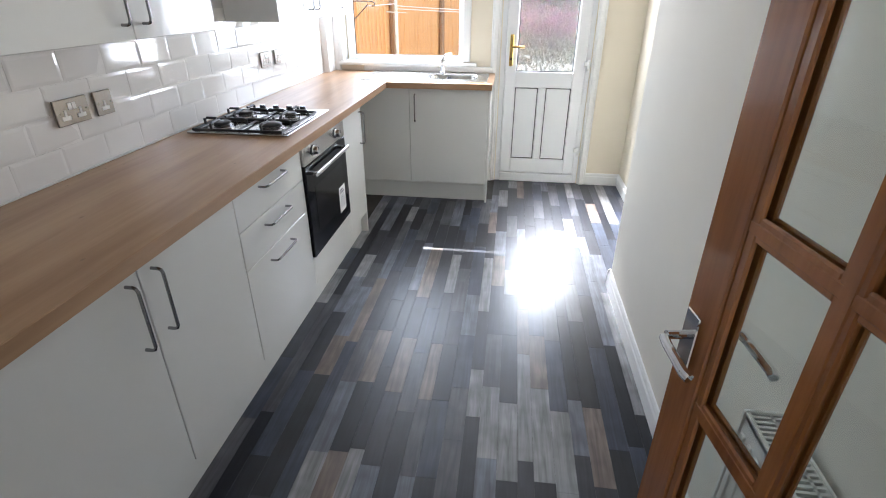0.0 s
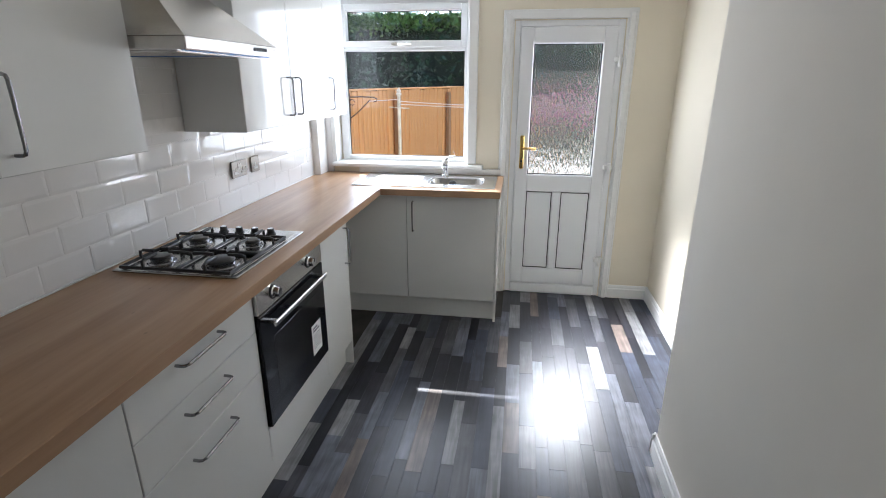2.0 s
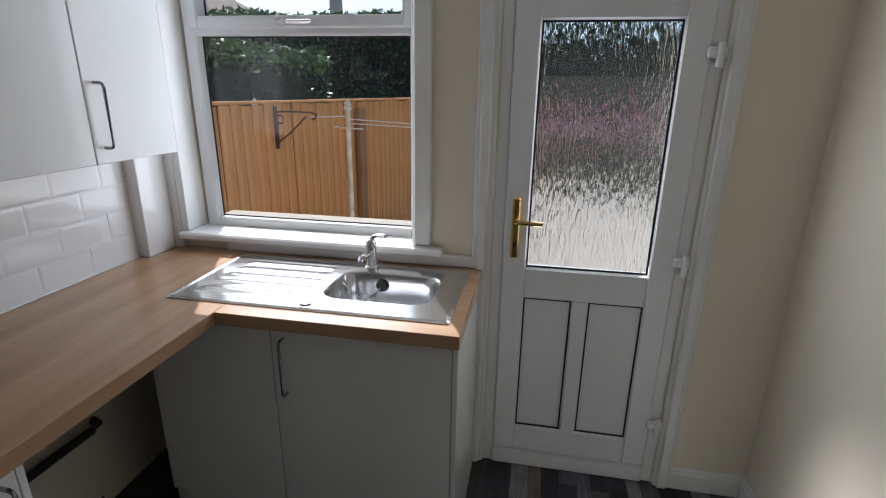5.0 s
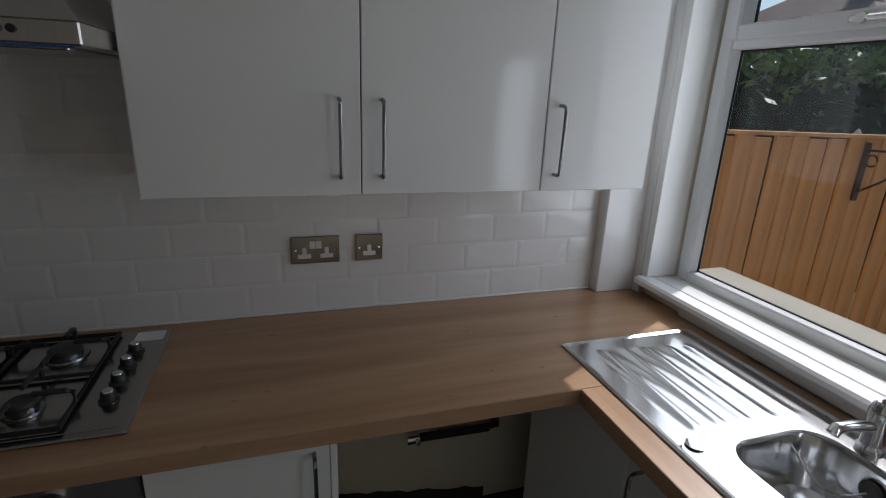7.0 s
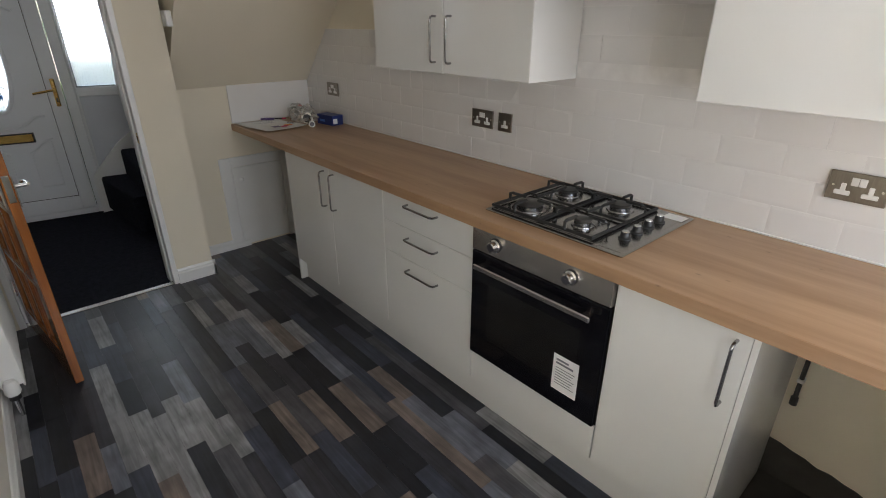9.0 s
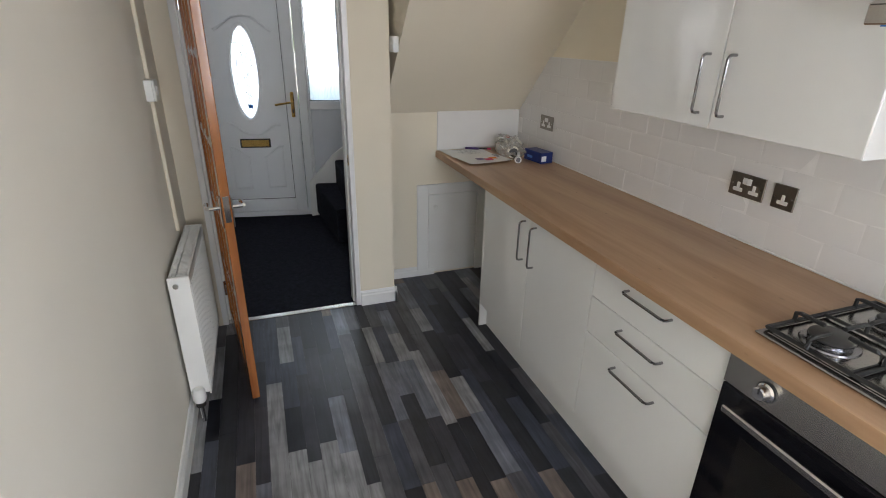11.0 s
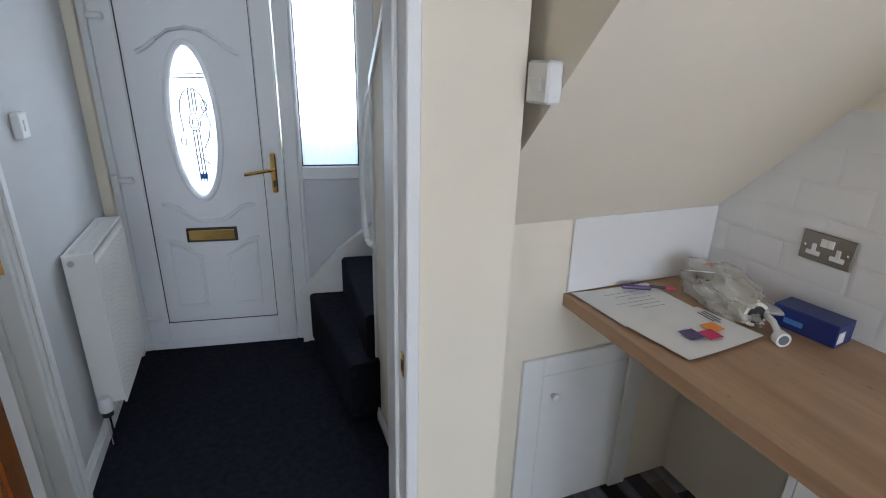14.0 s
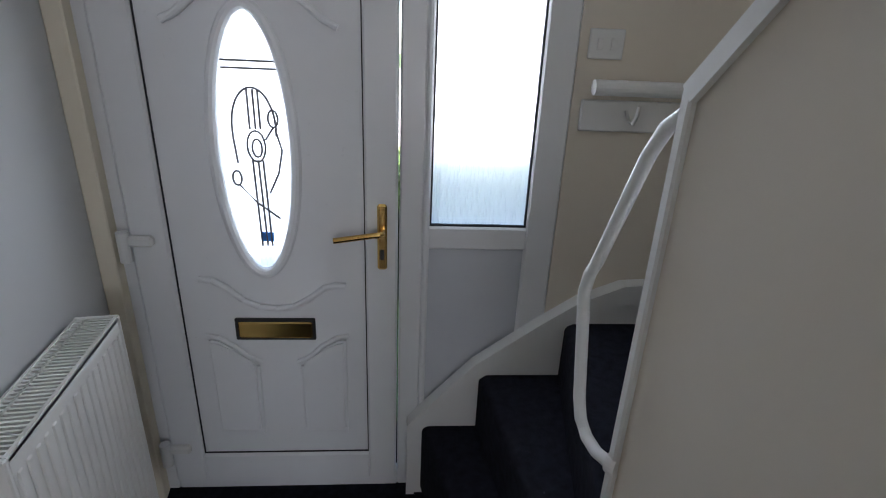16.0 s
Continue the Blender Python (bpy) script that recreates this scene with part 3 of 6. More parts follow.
pl = thing("plinth", "white gloss plinth under the base units", "plinth", (0.53, 1.7, 0))
part("board", boxes((0.53, 0.545, 0.42, 2.99, 0.0, 0.147), bev=0.001), CAB, pl)

# built-in oven
ov = thing("oven", "built-in steel and black glass single oven, closed", "oven", (0.3, 2.315, 0.15))
y0, y1 = 2.018, 2.614
part("body", boxes((0.03, 0.56, y0, y1, 0.29, 0.868)), DARK, ov)
pn = part("control_panel", boxes((0.56, 0.583, y0 + 0.001, y1 - 0.001, 0.772, WB - 0.003), bev=0.002), STEEL, ov, "brushed steel control panel")
for y in (y0 + 0.12, y1 - 0.15):
    bm = lathe(bmesh.new(), [(0.024, 0), (0.024, 0.006), (0.019, 0.01), (0.018, 0.028), (0.015, 0.031), (0.0, 0.031)], Matrix.Translation((0.583, y, 0.82)) @ Matrix.Rotation(radians(90), 4, 'Y'), 24)
    kn = part("knob", bm, CHROME, pn, "shiny steel knob", smooth=True)
    part("skirt", lathe(bmesh.new(), [(0, 0), (0.027, 0), (0.027, 0.003), (0, 0.003)], Matrix.Translation((0.583, y, 0.82)) @ Matrix.Rotation(radians(90), 4, 'Y'), 24), IRON, kn)
    part("pointer", boxes((0.611, 0.6155, y - 0.0015, y + 0.0015, 0.822, 0.838)), IRON, kn)
dr = part("oven_door", boxes((0.56, 0.584, y0 + 0.002, y1 - 0.002, 0.302, 0.768), bev=0.003), OVENGL, ov, "black glass oven door")
part("inner_window", boxes((0.5835, 0.5848, y0 + 0.09, y1 - 0.09, 0.40, 0.65), bev=0.0005), material("dark_oven_window", (0.014, 0.013, 0.012), 0.12, vary=0.1), dr)
bm = boxes((0.612, 0.624, y0 + 0.045, y1 - 0.045, 0.712, 0.734), bev=0.004)
for y in (y0 + 0.07, y1 - 0.07):
    box(bm, 0.583, 0.615, y - 0.01, y + 0.01, 0.715, 0.731, bev=0.002)
part("handle", bm, STEEL, dr, "flat steel bar handle")
lb = part("sticker", boxes((0.5845, 0.5856, y1 - 0.178, y1 - 0.076, 0.37, 0.517)), PAPER, dr, "white paper energy label")
bm = bmesh.new()
for k in range(2):
    box(bm, 0.5855, 0.5862, y1 - 0.166, y1 - 0.166 + (0.05, 0.07)[k], 0.494 - k * 0.014, 0.502 - k * 0.014)
for k in range(7):
    box(bm, 0.5855, 0.5862, y1 - 0.166, y1 - 0.088 - 0.006 * (k % 3), 0.464 - k * 0.011, 0.4665 - k * 0.011)
part("print", bm, INK, lb)
part("filler_panel", boxes((0.548, 0.57, y0 - 0.001, y1 + 0.001, 0.15, 0.296), bev=0.002), CAB, ov, "white gloss panel under the oven")

ov.location.x += 0.02

# worktops
w1 = thing("worktop", "oak-effect laminate worktop with a squared front edge", "worktop", (0.3, 1.6, WB))
part("top", boxes((0.003, XF - 0.0015, YE + 0.003, YW - 0.002, WB, WT), bev=0.002), OAK, w1)
part("front_edge", boxes((XF - 0.0015, XF, YE + 0.003, 3.603, WB, WT - 0.001)), OAK, w1)
part("end_edge", boxes((0.003, XF - 0.001, YE + 0.001, YE + 0.003, WB, WT - 0.001)), OAK, w1)
w2 = thing("return_worktop", "oak-effect laminate worktop around the sink", "worktop", (1.0, 3.9, WB))
bm = bmesh.new()
gx, gy = (XF + 0.001, 0.85, 1.29, 1.385), (3.605, 3.74, 4.06, 4.17)
gv = {(i, j, k): bm.verts.new((gx[i], gy[j], (WB, WT)[k])) for i in range(4) for j in range(4) for k in range(2)}
for i in range(3):
    for j in range(3):
        if (i, j) != (1, 1):
            for k in range(2):
                bm.faces.new((gv[i, j, k], gv[i + 1, j, k], gv[i + 1, j + 1, k], gv[i, j + 1, k]))
for a, b in [((i, j), (i + 1, j)) for i in range(3) for j in (0, 3)] + [((i, j), (i, j + 1)) for i in (0, 3) for j in range(3)] + [((1, 1), (2, 1)), ((1, 2), (2, 2)), ((1, 1), (1, 2)), ((2, 1), (2, 2))]:
    bm.faces.new((gv[(*a, 0)], gv[(*b, 0)], gv[(*b, 1)], gv[(*a, 1)]))
part("top", bm, OAKX, w2)
part("edge_band", boxes((XF + 0.001, 1.3865, 3.6035, 3.605, WB, WT - 0.001), (1.385, 1.3865, 3.605, 4.17, WB, WT - 0.001)), OAKX, w2)

# sink unit
su = thing("sink_cabinet", "pale grey-white gloss sink cabinet with one wide door", "cabinet", (1.0, 3.9, 0))
part("carcass", boxes((0.325, 0.343, 3.66, 4.15, 0.0, WB), (0.64, 0.658, 3.66, 4.15, 0.13, WB), (1.345, 1.363, 3.66, 4.15, 0.13, WB), (0.658, 1.345, 3.66, 4.15, 0.13, 0.148)), CARC, su)
part("filler_panel", boxes((0.325, 0.778 - G, 3.642, 3.66, 0.15, WB - 0.006), bev=0.002), CAB, su)
front("door", su, 0.778 + G, 1.361, 3.642, 3.66, 0.15, WB - 0.006, ((0.822, 3.642, 0.824), (0.822, 3.642, 0.628), (0, -0.032, 0)))
part("end_panel", boxes((1.363, 1.379, 3.64, 4.16, 0.0, WB - 0.002), bev=0.001), CAB, su)
part("plinth", boxes((0.33, 1.363, 3.685, 3.70, 0, 0.147), bev=0.001), CAB, su)


# steel sink with drainer
def sink():
    t = thing("sink", "stainless steel inset sink with grooved drainer", "sink", (0.85, 3.9, WT))
    x0, x1, y0, y1, z = 0.40, 1.345, 3.67, 4.125, WT + 0.006
    bx0, bx1, by0, by1 = 0.88, 1.262, 3.775, 4.04
    n = 10

    def ring(ax0, ax1, ay0, ay1, r):
        p = arc(ax1 - r, ay1 - r, r, 0, 90, n) + arc(ax0 + r, ay1 - r, r, 90, 180, n) + arc(ax0 + r, ay0 + r, r, 180, 270, n) + arc(ax1 - r, ay0 + r, r, 270, 360, n)
        return p
    bm = bmesh.new()
    loops = []
    for p, zz in ((ring(x0, x1, y0, y1, 0.012), WT + 0.0008), (ring(x0, x1, y0, y1, 0.012), WT + 0.004), (ring(x0 + 0.006, x1 - 0.006, y0 + 0.006, y1 - 0.006, 0.012), WT + 0.008), (ring(x0 + 0.016, x1 - 0.016, y0 + 0.016, y1 - 0.016, 0.014), WT + 0.005)):
        loops.append([bm.verts.new((*q, zz)) for q in p])
    k = len(loops[0])
    for a, b in zip(loops, loops[1:]):
        for i in range(k):
            bm.faces.new((a[i], a[(i + 1) % k], b[(i + 1) % k], b[i]))
    part("rim", bm, SINKST, t, smooth=True)
    # bowl and deck share a hole outline
    bm = bmesh.new()
    zd = WT + 0.005
    outer = [bm.verts.new((*q, zd)) for q in ring(bx0 - 0.02, x1 - 0.016, y0 + 0.016, y1 - 0.016, 0.014)]
    inner = [bm.verts.new((*q, zd)) for q in ring(bx0, bx1, by0, by1, 0.07)]
    for i in range(k):
        bm.faces.new((outer[i], outer[(i + 1) % k], inner[(i + 1) % k], inner[i]))
    prev = inner
    for d, s, r in ((0.004, 0.004, 0.068), (0.012, 0.008, 0.066), (0.09, 0.016, 0.062), (0.125, 0.024, 0.058), (0.142, 0.045, 0.05), (0.147, 0.09, 0.035)):
        cur = [bm.verts.new((*q, zd - d)) for q in ring(bx0 + s, bx1 - s, by0 + s, by1 - s, r)]
        for i in range(k):
            bm.faces.new((prev[i], prev[(i + 1) % k], cur[(i + 1) % k], cur[i]))
        prev = cur
    bm.faces.new(prev)
    part("bowl", bm, SINKST, t, "polished bowl", smooth=True)
    # drainer with pressed grooves
    bm = bmesh.new()
    nx, ny = 46, 64
    dx0, dx1, dy0, dy1 = x0 + 0.016, bx0 - 0.02, y0 + 0.016, y1 - 0.016
    grid = []
    for i in range(nx + 1):
        row = []
        for j in range(ny + 1):
            x, y = dx0 + (dx1 - dx0) * i / nx, dy0 + (dy1 - dy0) * j / ny
            h = 0.0
            left = 0.03 + 0.05 * (y - dy0) / (dy1 - dy0)
            if x > dx0 + left and x < dx1 - 0.02 and dy0 + 0.05 < y < dy1 - 0.04:
                edge = min(1, (x - dx0 - left) / 0.02, (dx1 - 0.02 - x) / 0.02)
                s = math.sin((y - dy0 - 0.05) / (dy1 - dy0 - 0.09) * 5 * math.tau - 1.57)
                h = 0.0035 * edge * max(-0.2, s) ** 1 if s > 0 else 0.0012 * edge * s
            row.append(bm.verts.new((x, y, zd + h)))
        grid.append(row)
    for i in range(nx):
        for j in range(ny):
            bm.faces.new((grid[i][j], grid[i + 1][j], grid[i + 1][j + 1], grid[i][j + 1]))
    part("drainer", bm, SINKST, t, "grooved steel drainer", smooth=True)
    bm = lathe(bmesh.new(), [(0.0, 0), (0.016, 0), (0.02, 0.002), (0.02, 0.0045), (0.012, 0.006), (0.0, 0.006)], Matrix.Translation((0.868, 3.72, zd)), 24)
    part("hole_cover", bm, CHROME, t, "round steel blanking plug", smooth=True)
    w = part("waste", lathe(bmesh.new(), [(0.0, 0.0), (0.03, 0.0), (0.042, 0.004), (0.045, 0.002), (0.045, -0.002)], Matrix.Translation((1.07, 3.92, zd - 0.1475)), 28), CHROME, t, smooth=True)
    part("drain_hole", cyl(bmesh.new(), (1.07, 3.92, zd - 0.1435), (1.07, 3.92, zd - 0.1425), 0.026), GASKET, w)
    ofl = part("overflow", cyl(bmesh.new(), (1.03, by1 - 0.0155, zd - 0.045), (1.03, by1 - 0.008, zd - 0.045), 0.026), CHROME, t)
    part("plug", lathe(bmesh.new(), [(0.0, 0), (0.02, 0.0), (0.023, 0.006), (0.018, 0.012), (0.0, 0.012)], Matrix.Translation((1.03, by1 - 0.018, zd - 0.045)) @ Matrix.Rotation(radians(90), 4, 'X'), 20), IRON, ofl, "black rubber plug hung on the overflow")
    pts = [(1.03 - 0.13 * s, by1 - 0.032 - 0.055 * s * s, zd - 0.045 - 0.06 * math.sin(3.14 * s) + 0.03 * s) for s in [i / 14 for i in range(15)]]
    part("chain", tube(bmesh.new(), pts, 0.0022, 6), CHROME, t)


sink()
tp = thing("mixer_tap", "chrome single-lever mixer tap behind the sink", "tap", (0.97, 4.085, WT))
m = Matrix.Translation((0.97, 4.083, WT + 0.005))
part("body", lathe(bmesh.new(), [(0.0, 0), (0.026, 0), (0.027, 0.008), (0.021, 0.014), (0.020, 0.075), (0.022, 0.085), (0.020, 0.105), (0.012, 0.115), (0.0, 0.117)], m, 24), CHROME, tp, smooth=True)
part("spout", tube(bmesh.new(), [(0.97, 4.075, WT + 0.06), (0.972, 4.03, WT + 0.072), (0.976, 3.985, WT + 0.083), (0.98, 3.945, WT + 0.088), (0.981, 3.935, WT + 0.078)], 0.012, 12), CHROME, tp, smooth=True)
part("lever", tube(bmesh.new(), [(0.97, 4.083, WT + 0.115), (0.985, 4.07, WT + 0.135), (1.01, 4.045, WT + 0.15), (1.05, 4.01, WT + 0.158)], 0.008, 10), CHROME, tp, smooth=True)


# gas hob
def hob():
    t = thing("gas_hob", "stainless steel four-burner gas hob with black pan supports", "hob", (0.3, 2.3, WT))
    x0, x1, y0, y1 = 0.055, 0.54, 2.02, 2.59
    bm = boxes((x0, x1, y0, y1, WT + 0.0005, WT + 0.008), bev=0.003)
    box(bm, x0 + 0.02, x1 - 0.02, y0 + 0.02, y1 - 0.02, WT + 0.006, WT + 0.0095, bev=0.002)
    part("plate", bm, HOBST, t)
    z = WT + 0.0095
    ya, yb = y0 + 0.11, y0 + 0.345
    for x, y, r in ((0.175, ya, 0.038), (0.415, ya, 0.05), (0.175, yb, 0.038), (0.415, yb, 0.03)):
        bu = part("burner", lathe(bmesh.new(), [(0, 0), (r * 1.35, 0), (r * 1.3, 0.004), (r, 0.006), (r, 0.014), (r * 1.05, 0.017), (0, 0.017)], Matrix.Translation((x, y, z)), 28), HANDLE, t, smooth=True)
        part("cap", lathe(bmesh.new(), [(0, 0.017), (r * 1.0, 0.017), (r * 1.02, 0.022), (r * 0.9, 0.026), (0, 0.027)], Matrix.Translation((x, y, z)), 28), BURN, bu, smooth=True)
    for a, b in ((y0 + 0.012, y0 + 0.222), (y0 + 0.232, y0 + 0.442)):
        bm = bmesh.new()
        zz = z + 0.034
        xa, xb, mid = x0 + 0.03, x1 - 0.03, (a + b) / 2
        tube(bm, [(xa, a, z + 0.008), (xb, a, z + 0.008), (xb, b, z + 0.008), (xa, b, z + 0.008)], 0.007, 6, closed=True)
        for x in (0.175, 0.415):
            for s in (-1, 1):
                e = a if s < 0 else b
                tube(bm, [(x, e, z + 0.008), (x, e, zz), (x, e - s * 0.012, zz + 0.004), (x, mid + s * 0.03, zz + 0.004)], 0.006, 6)
            for s in (-1, 1):
                e = x + s * (x - xa if s < 0 else 0.1)
                e = xa if (x < 0.3 and s < 0) else xb if (x > 0.3 and s > 0) else 0.295
                tube(bm, [(e, mid, z + 0.008), (e, mid, zz), (e - s * 0.012, mid, zz + 0.004), (x + s * 0.03, mid, zz + 0.004)], 0.006, 6)
        tube(bm, [(0.295, a, z + 0.008), (0.295, b, z + 0.008)], 0.005, 6)
        part("pan_support", bm, IRON, t, "black enamelled pan support")
    for i in range(4):
        x = 0.19 + 0.075 * i
        kn = part("knob", lathe(bmesh.new(), [(0, 0), (0.021, 0), (0.021, 0.004), (0.0165, 0.007), (0.015, 0.022), (0.013, 0.025), (0, 0.025)], Matrix.Translation((x, y1 - 0.065, z)), 20), IRON, t, smooth=True)
        part("knob_cap", lathe(bmesh.new(), [(0, 0.025), (0.012, 0.025), (0.011, 0.027), (0, 0.027)], Matrix.Translation((x, y1 - 0.065, z)), 20), CHROME, kn)
    part("sticker", boxes((x0 + 0.02, x0 + 0.075, y1 - 0.085, y1 - 0.012, z, z + 0.0006)), PAPER, t, "white maker's label")


hob()


# wall cabinets
ZB, ZT, XC = 1.35, 2.07, 0.308
def wall_unit(name, label, y0, y1, doors, ends):
    t = thing(name, label, "wall cabinet", (0.15, (y0 + y1) / 2, ZB), group="wall cabinets")
    part("carcass", boxes((0.012, XC - 0.02, y0, y1, ZB, ZT), bev=0.001), CARC, t)
    for a, b, h in doors:
        front("door", t, XC - 0.019, XC, a + G, b - G, ZB, ZT, ((XC, h, ZB + 0.046), (XC, h, ZB + 0.23), (0.032, 0, 0)))
    for e in ends:
        part("end_panel", boxes((0.012, XC - 0.001, min(e), max(e), ZB - 0.001, ZT), bev=0.001), CAB, t)
    return t


wall_unit("wall_cabinet", "white gloss two-door wall cabinet with steel handles", 1.012, 1.984, [(1.0, 1.512, 1.462), (1.512, 1.999, 1.562)], [(1.0, 1.012), (1.984, 1.999)])
wall_unit("wall_cabinet", "white gloss two-door wall cabinet beside the hood", 2.63, 3.60, [(2.615, 3.107, 3.055), (3.107, 3.602, 3.157)], [(2.615, 2.63)])
wall_unit("wall_cabinet", "white gloss narrow wall cabinet beside the window", 3.604, 3.93, [(3.602, 3.945, 3.64)], [(3.93, 3.945)])

# cooker hood
hd = thing("cooker_hood", "stainless steel pyramid cooker hood with push buttons", "cooker hood", (0.2, 2.31, 1.6))
bm = bmesh.new()
hz, y0, y1, x1 = 1.655, 2.012, 2.608, 0.485
low = [bm.verts.new(v) for v in ((0.012, y0, hz + 0.04), (x1, y0, hz + 0.04), (x1, y1, hz + 0.04), (0.012, y1, hz + 0.04))]
top = [bm.verts.new(v) for v in ((0.012, 2.20, hz + 0.26), (0.22, 2.20, hz + 0.26), (0.22, 2.42, hz + 0.26), (0.012, 2.42, hz + 0.26))]
for i in range(4):
    bm.faces.new((low[i], low[(i + 1) % 4], top[(i + 1) % 4], top[i]))
bm.faces.new(low), bm.faces.new(top)
part("canopy", bm, STEEL, hd)
part("rim", boxes((0.012, x1, y0, y1, hz, hz + 0.04), bev=0.003), STEEL, hd)
part("chimney", boxes((0.012, 0.215, 2.205, 2.415, hz + 0.25, HC), bev=0.002), STEEL, hd)
part("filter", boxes((0.05, x1 - 0.06, y0 + 0.04, y1 - 0.04, hz - 0.006, hz + 0.001), bev=0.002), STEEL, hd, "grey mesh grease filter")
part("film", boxes((0.06, x1 - 0.02, 2.306, 2.312, hz - 0.008, hz - 0.0055), (x1 - 0.03, x1 - 0.026, y0 + 0.02, y1 - 0.02, hz - 0.003, hz + 0.0005)), BLUETAPE, hd, "strip of blue protective film")
for i in range(5):
    part("button", cyl(bmesh.new(), (x1 - 0.001, 2.43 + 0.02 * i, hz + 0.022), (x1 + 0.004, 2.43 + 0.02 * i, hz + 0.022), 0.007, seg=14), IRON, hd)


# sockets
def socket(name, label, y, z, w, kind):
    """A steel faceplate on the tiled wall with pin holes and rockers. The wall face is 14 mm out."""
    t = thing(name, label, "socket", (0.014, y + w / 2, z), group="wall sockets")
    fp = part("faceplate", boxes((0.0145, 0.0215, y, y + w, z, z + 0.086), bev=0.002), PLATE, t)
    for yy in ((y + 0.014, y + w - 0.014) if w > 0.1 else (y + 0.012, y + w - 0.012)):
        part("screw", cyl(bmesh.new(), (0.0212, yy, z + 0.043), (0.0222, yy, z + 0.043), 0.0035, seg=10), CHROME, fp)
    cx = [y + w * 0.27, y + w * 0.73] if kind == "double" else [y + w * 0.5]
    for c in cx:
        pins = bmesh.new()
        box(pins, 0.0205, 0.0232, c - 0.0065, c + 0.0065, z + 0.024, z + 0.052, bev=0.002)
        box(pins, 0.0205, 0.0230, c - 0.02, c + 0.02, z + 0.017, z + 0.031, bev=0.002)
        part("pin_cover", pins, SOCKW, t, "white pin plate")
    if kind != "single":
        for c in (y + w * 0.5 - 0.0095, y + w * 0.5 + 0.0095):
            part("rocker", boxes((0.0205, 0.0245, c - 0.009, c + 0.009, z + 0.048, z + 0.072), bev=0.0015), SOCKW, t, "white rocker switch")
    return t


socket("double_socket", "brushed steel double socket on white tiles", 1.41, 1.078, 0.146, "double")
socket("single_outlet", "brushed steel single outlet on white tiles", 1.59, 1.078, 0.086, "single")
socket("double_socket", "brushed steel double socket on white tiles", 2.93, 1.078, 0.146, "double")
socket("single_outlet", "brushed steel single outlet on white tiles", 3.127, 1.078, 0.086, "single")
socket("double_socket", "brushed steel double socket above the worktop end", -0.045, 1.088, 0.146, "double")


# ---- kitchen: loose and hall-side things ----
kd = thing("hall_door", "varnished pine glazed door standing open into the kitchen", "door", m=Matrix.Translation((2.002, -0.04, 0)) @ Matrix.Rotation(radians(98.5), 4, 'Z'))
W, T = 0.76, 0.035
bm = boxes((0.003, 0.09, 0, T, 0.008, 1.99), bev=0.003)
part("hinge_stile", bm, PINE, kd)
part("lock_stile", boxes((0.67, W, 0, T, 0.008, 1.99), bev=0.003), PINE, kd)
part("bottom_rail", boxes((0.088, 0.672, 0.0005, T - 0.0005, 0.008, 0.15), bev=0.002), PINE, kd)
part("top_rail", boxes((0.088, 0.672, 0.0005, T - 0.0005, 1.885, 1.99), bev=0.002), PINE, kd)
cols, rows = [0.09, 0.283, 0.477, 0.67], [0.15, 0.497, 0.844, 1.191, 1.538, 1.885]
for c in cols[1:-1]:
    bm = boxes((c - 0.012, c + 0.012, 0.002, T - 0.002, 0.145, 1.89), bev=0.004)
    part("glazing_bar", bm, PINE, kd)
for r in rows[1:-1]:
    bm = bmesh.new()
    for a, b in zip(cols, cols[1:]):
        box(bm, a - 0.002, b + 0.002, 0.003, T - 0.003, r - 0.012, r + 0.012, bev=0.004)
    part("cross_bar", bm, PINE, kd)
for a, b in zip(cols, cols[1:]):
    for r, s in zip(rows, rows[1:]):
        bm = bmesh.new()
        e = 0.010
        for y0, y1 in ((0.004, 0.013), (T - 0.013, T - 0.004)):
            box(bm, a, a + 0.02, y0, y1, r, s, bev=0.003)
            box(bm, b - 0.02, b, y0, y1, r, s, bev=0.003)
            box(bm, a + 0.018, b - 0.018, y0 + 0.0005, y1 - 0.0005, r, r + 0.02, bev=0.003)
            box(bm, a + 0.018, b - 0.018, y0 + 0.0005, y1 - 0.0005, s - 0.02, s, bev=0.003)
        bd = part("glazing_bead", bm, PINE, kd)
        part("pane", boxes((a + 0.005, b - 0.005, T / 2 - 0.002, T / 2 + 0.002, r + 0.005, s - 0.005)), CLEAR, bd)
for s, y in ((1, T), (-1, 0.0)):
    hp = part("handle_plate", boxes((0.703, 0.747, min(y, y + s * 0.007), max(y, y + s * 0.007), 0.872, 1.0, ), bev=0.002), CHROME, kd, "chrome handle plate")
    bm = tube(bmesh.new(), [(0.725, y + s * 0.006, 0.955), (0.725, y + s * 0.045, 0.955), (0.718, y + s * 0.052, 0.955), (0.70, y + s * 0.054, 0.953), (0.635, y + s * 0.054, 0.947), (0.622, y + s * 0.05, 0.945)], 0.0085, 10)
    part("lever", bm, CHROME, hp, "chrome lever", smooth=True)
part("latch_plate", boxes((W - 0.0005, W + 0.0015, 0.006, T - 0.006, 0.90, 1.01), bev=0.0005), CHROME, kd)
for z in (0.25, 1.75):
    part("hinge", cyl(bmesh.new(), (0.0, -0.006, z - 0.045), (0.0, -0.006, z + 0.045), 0.006, seg=10), CHROME, kd)


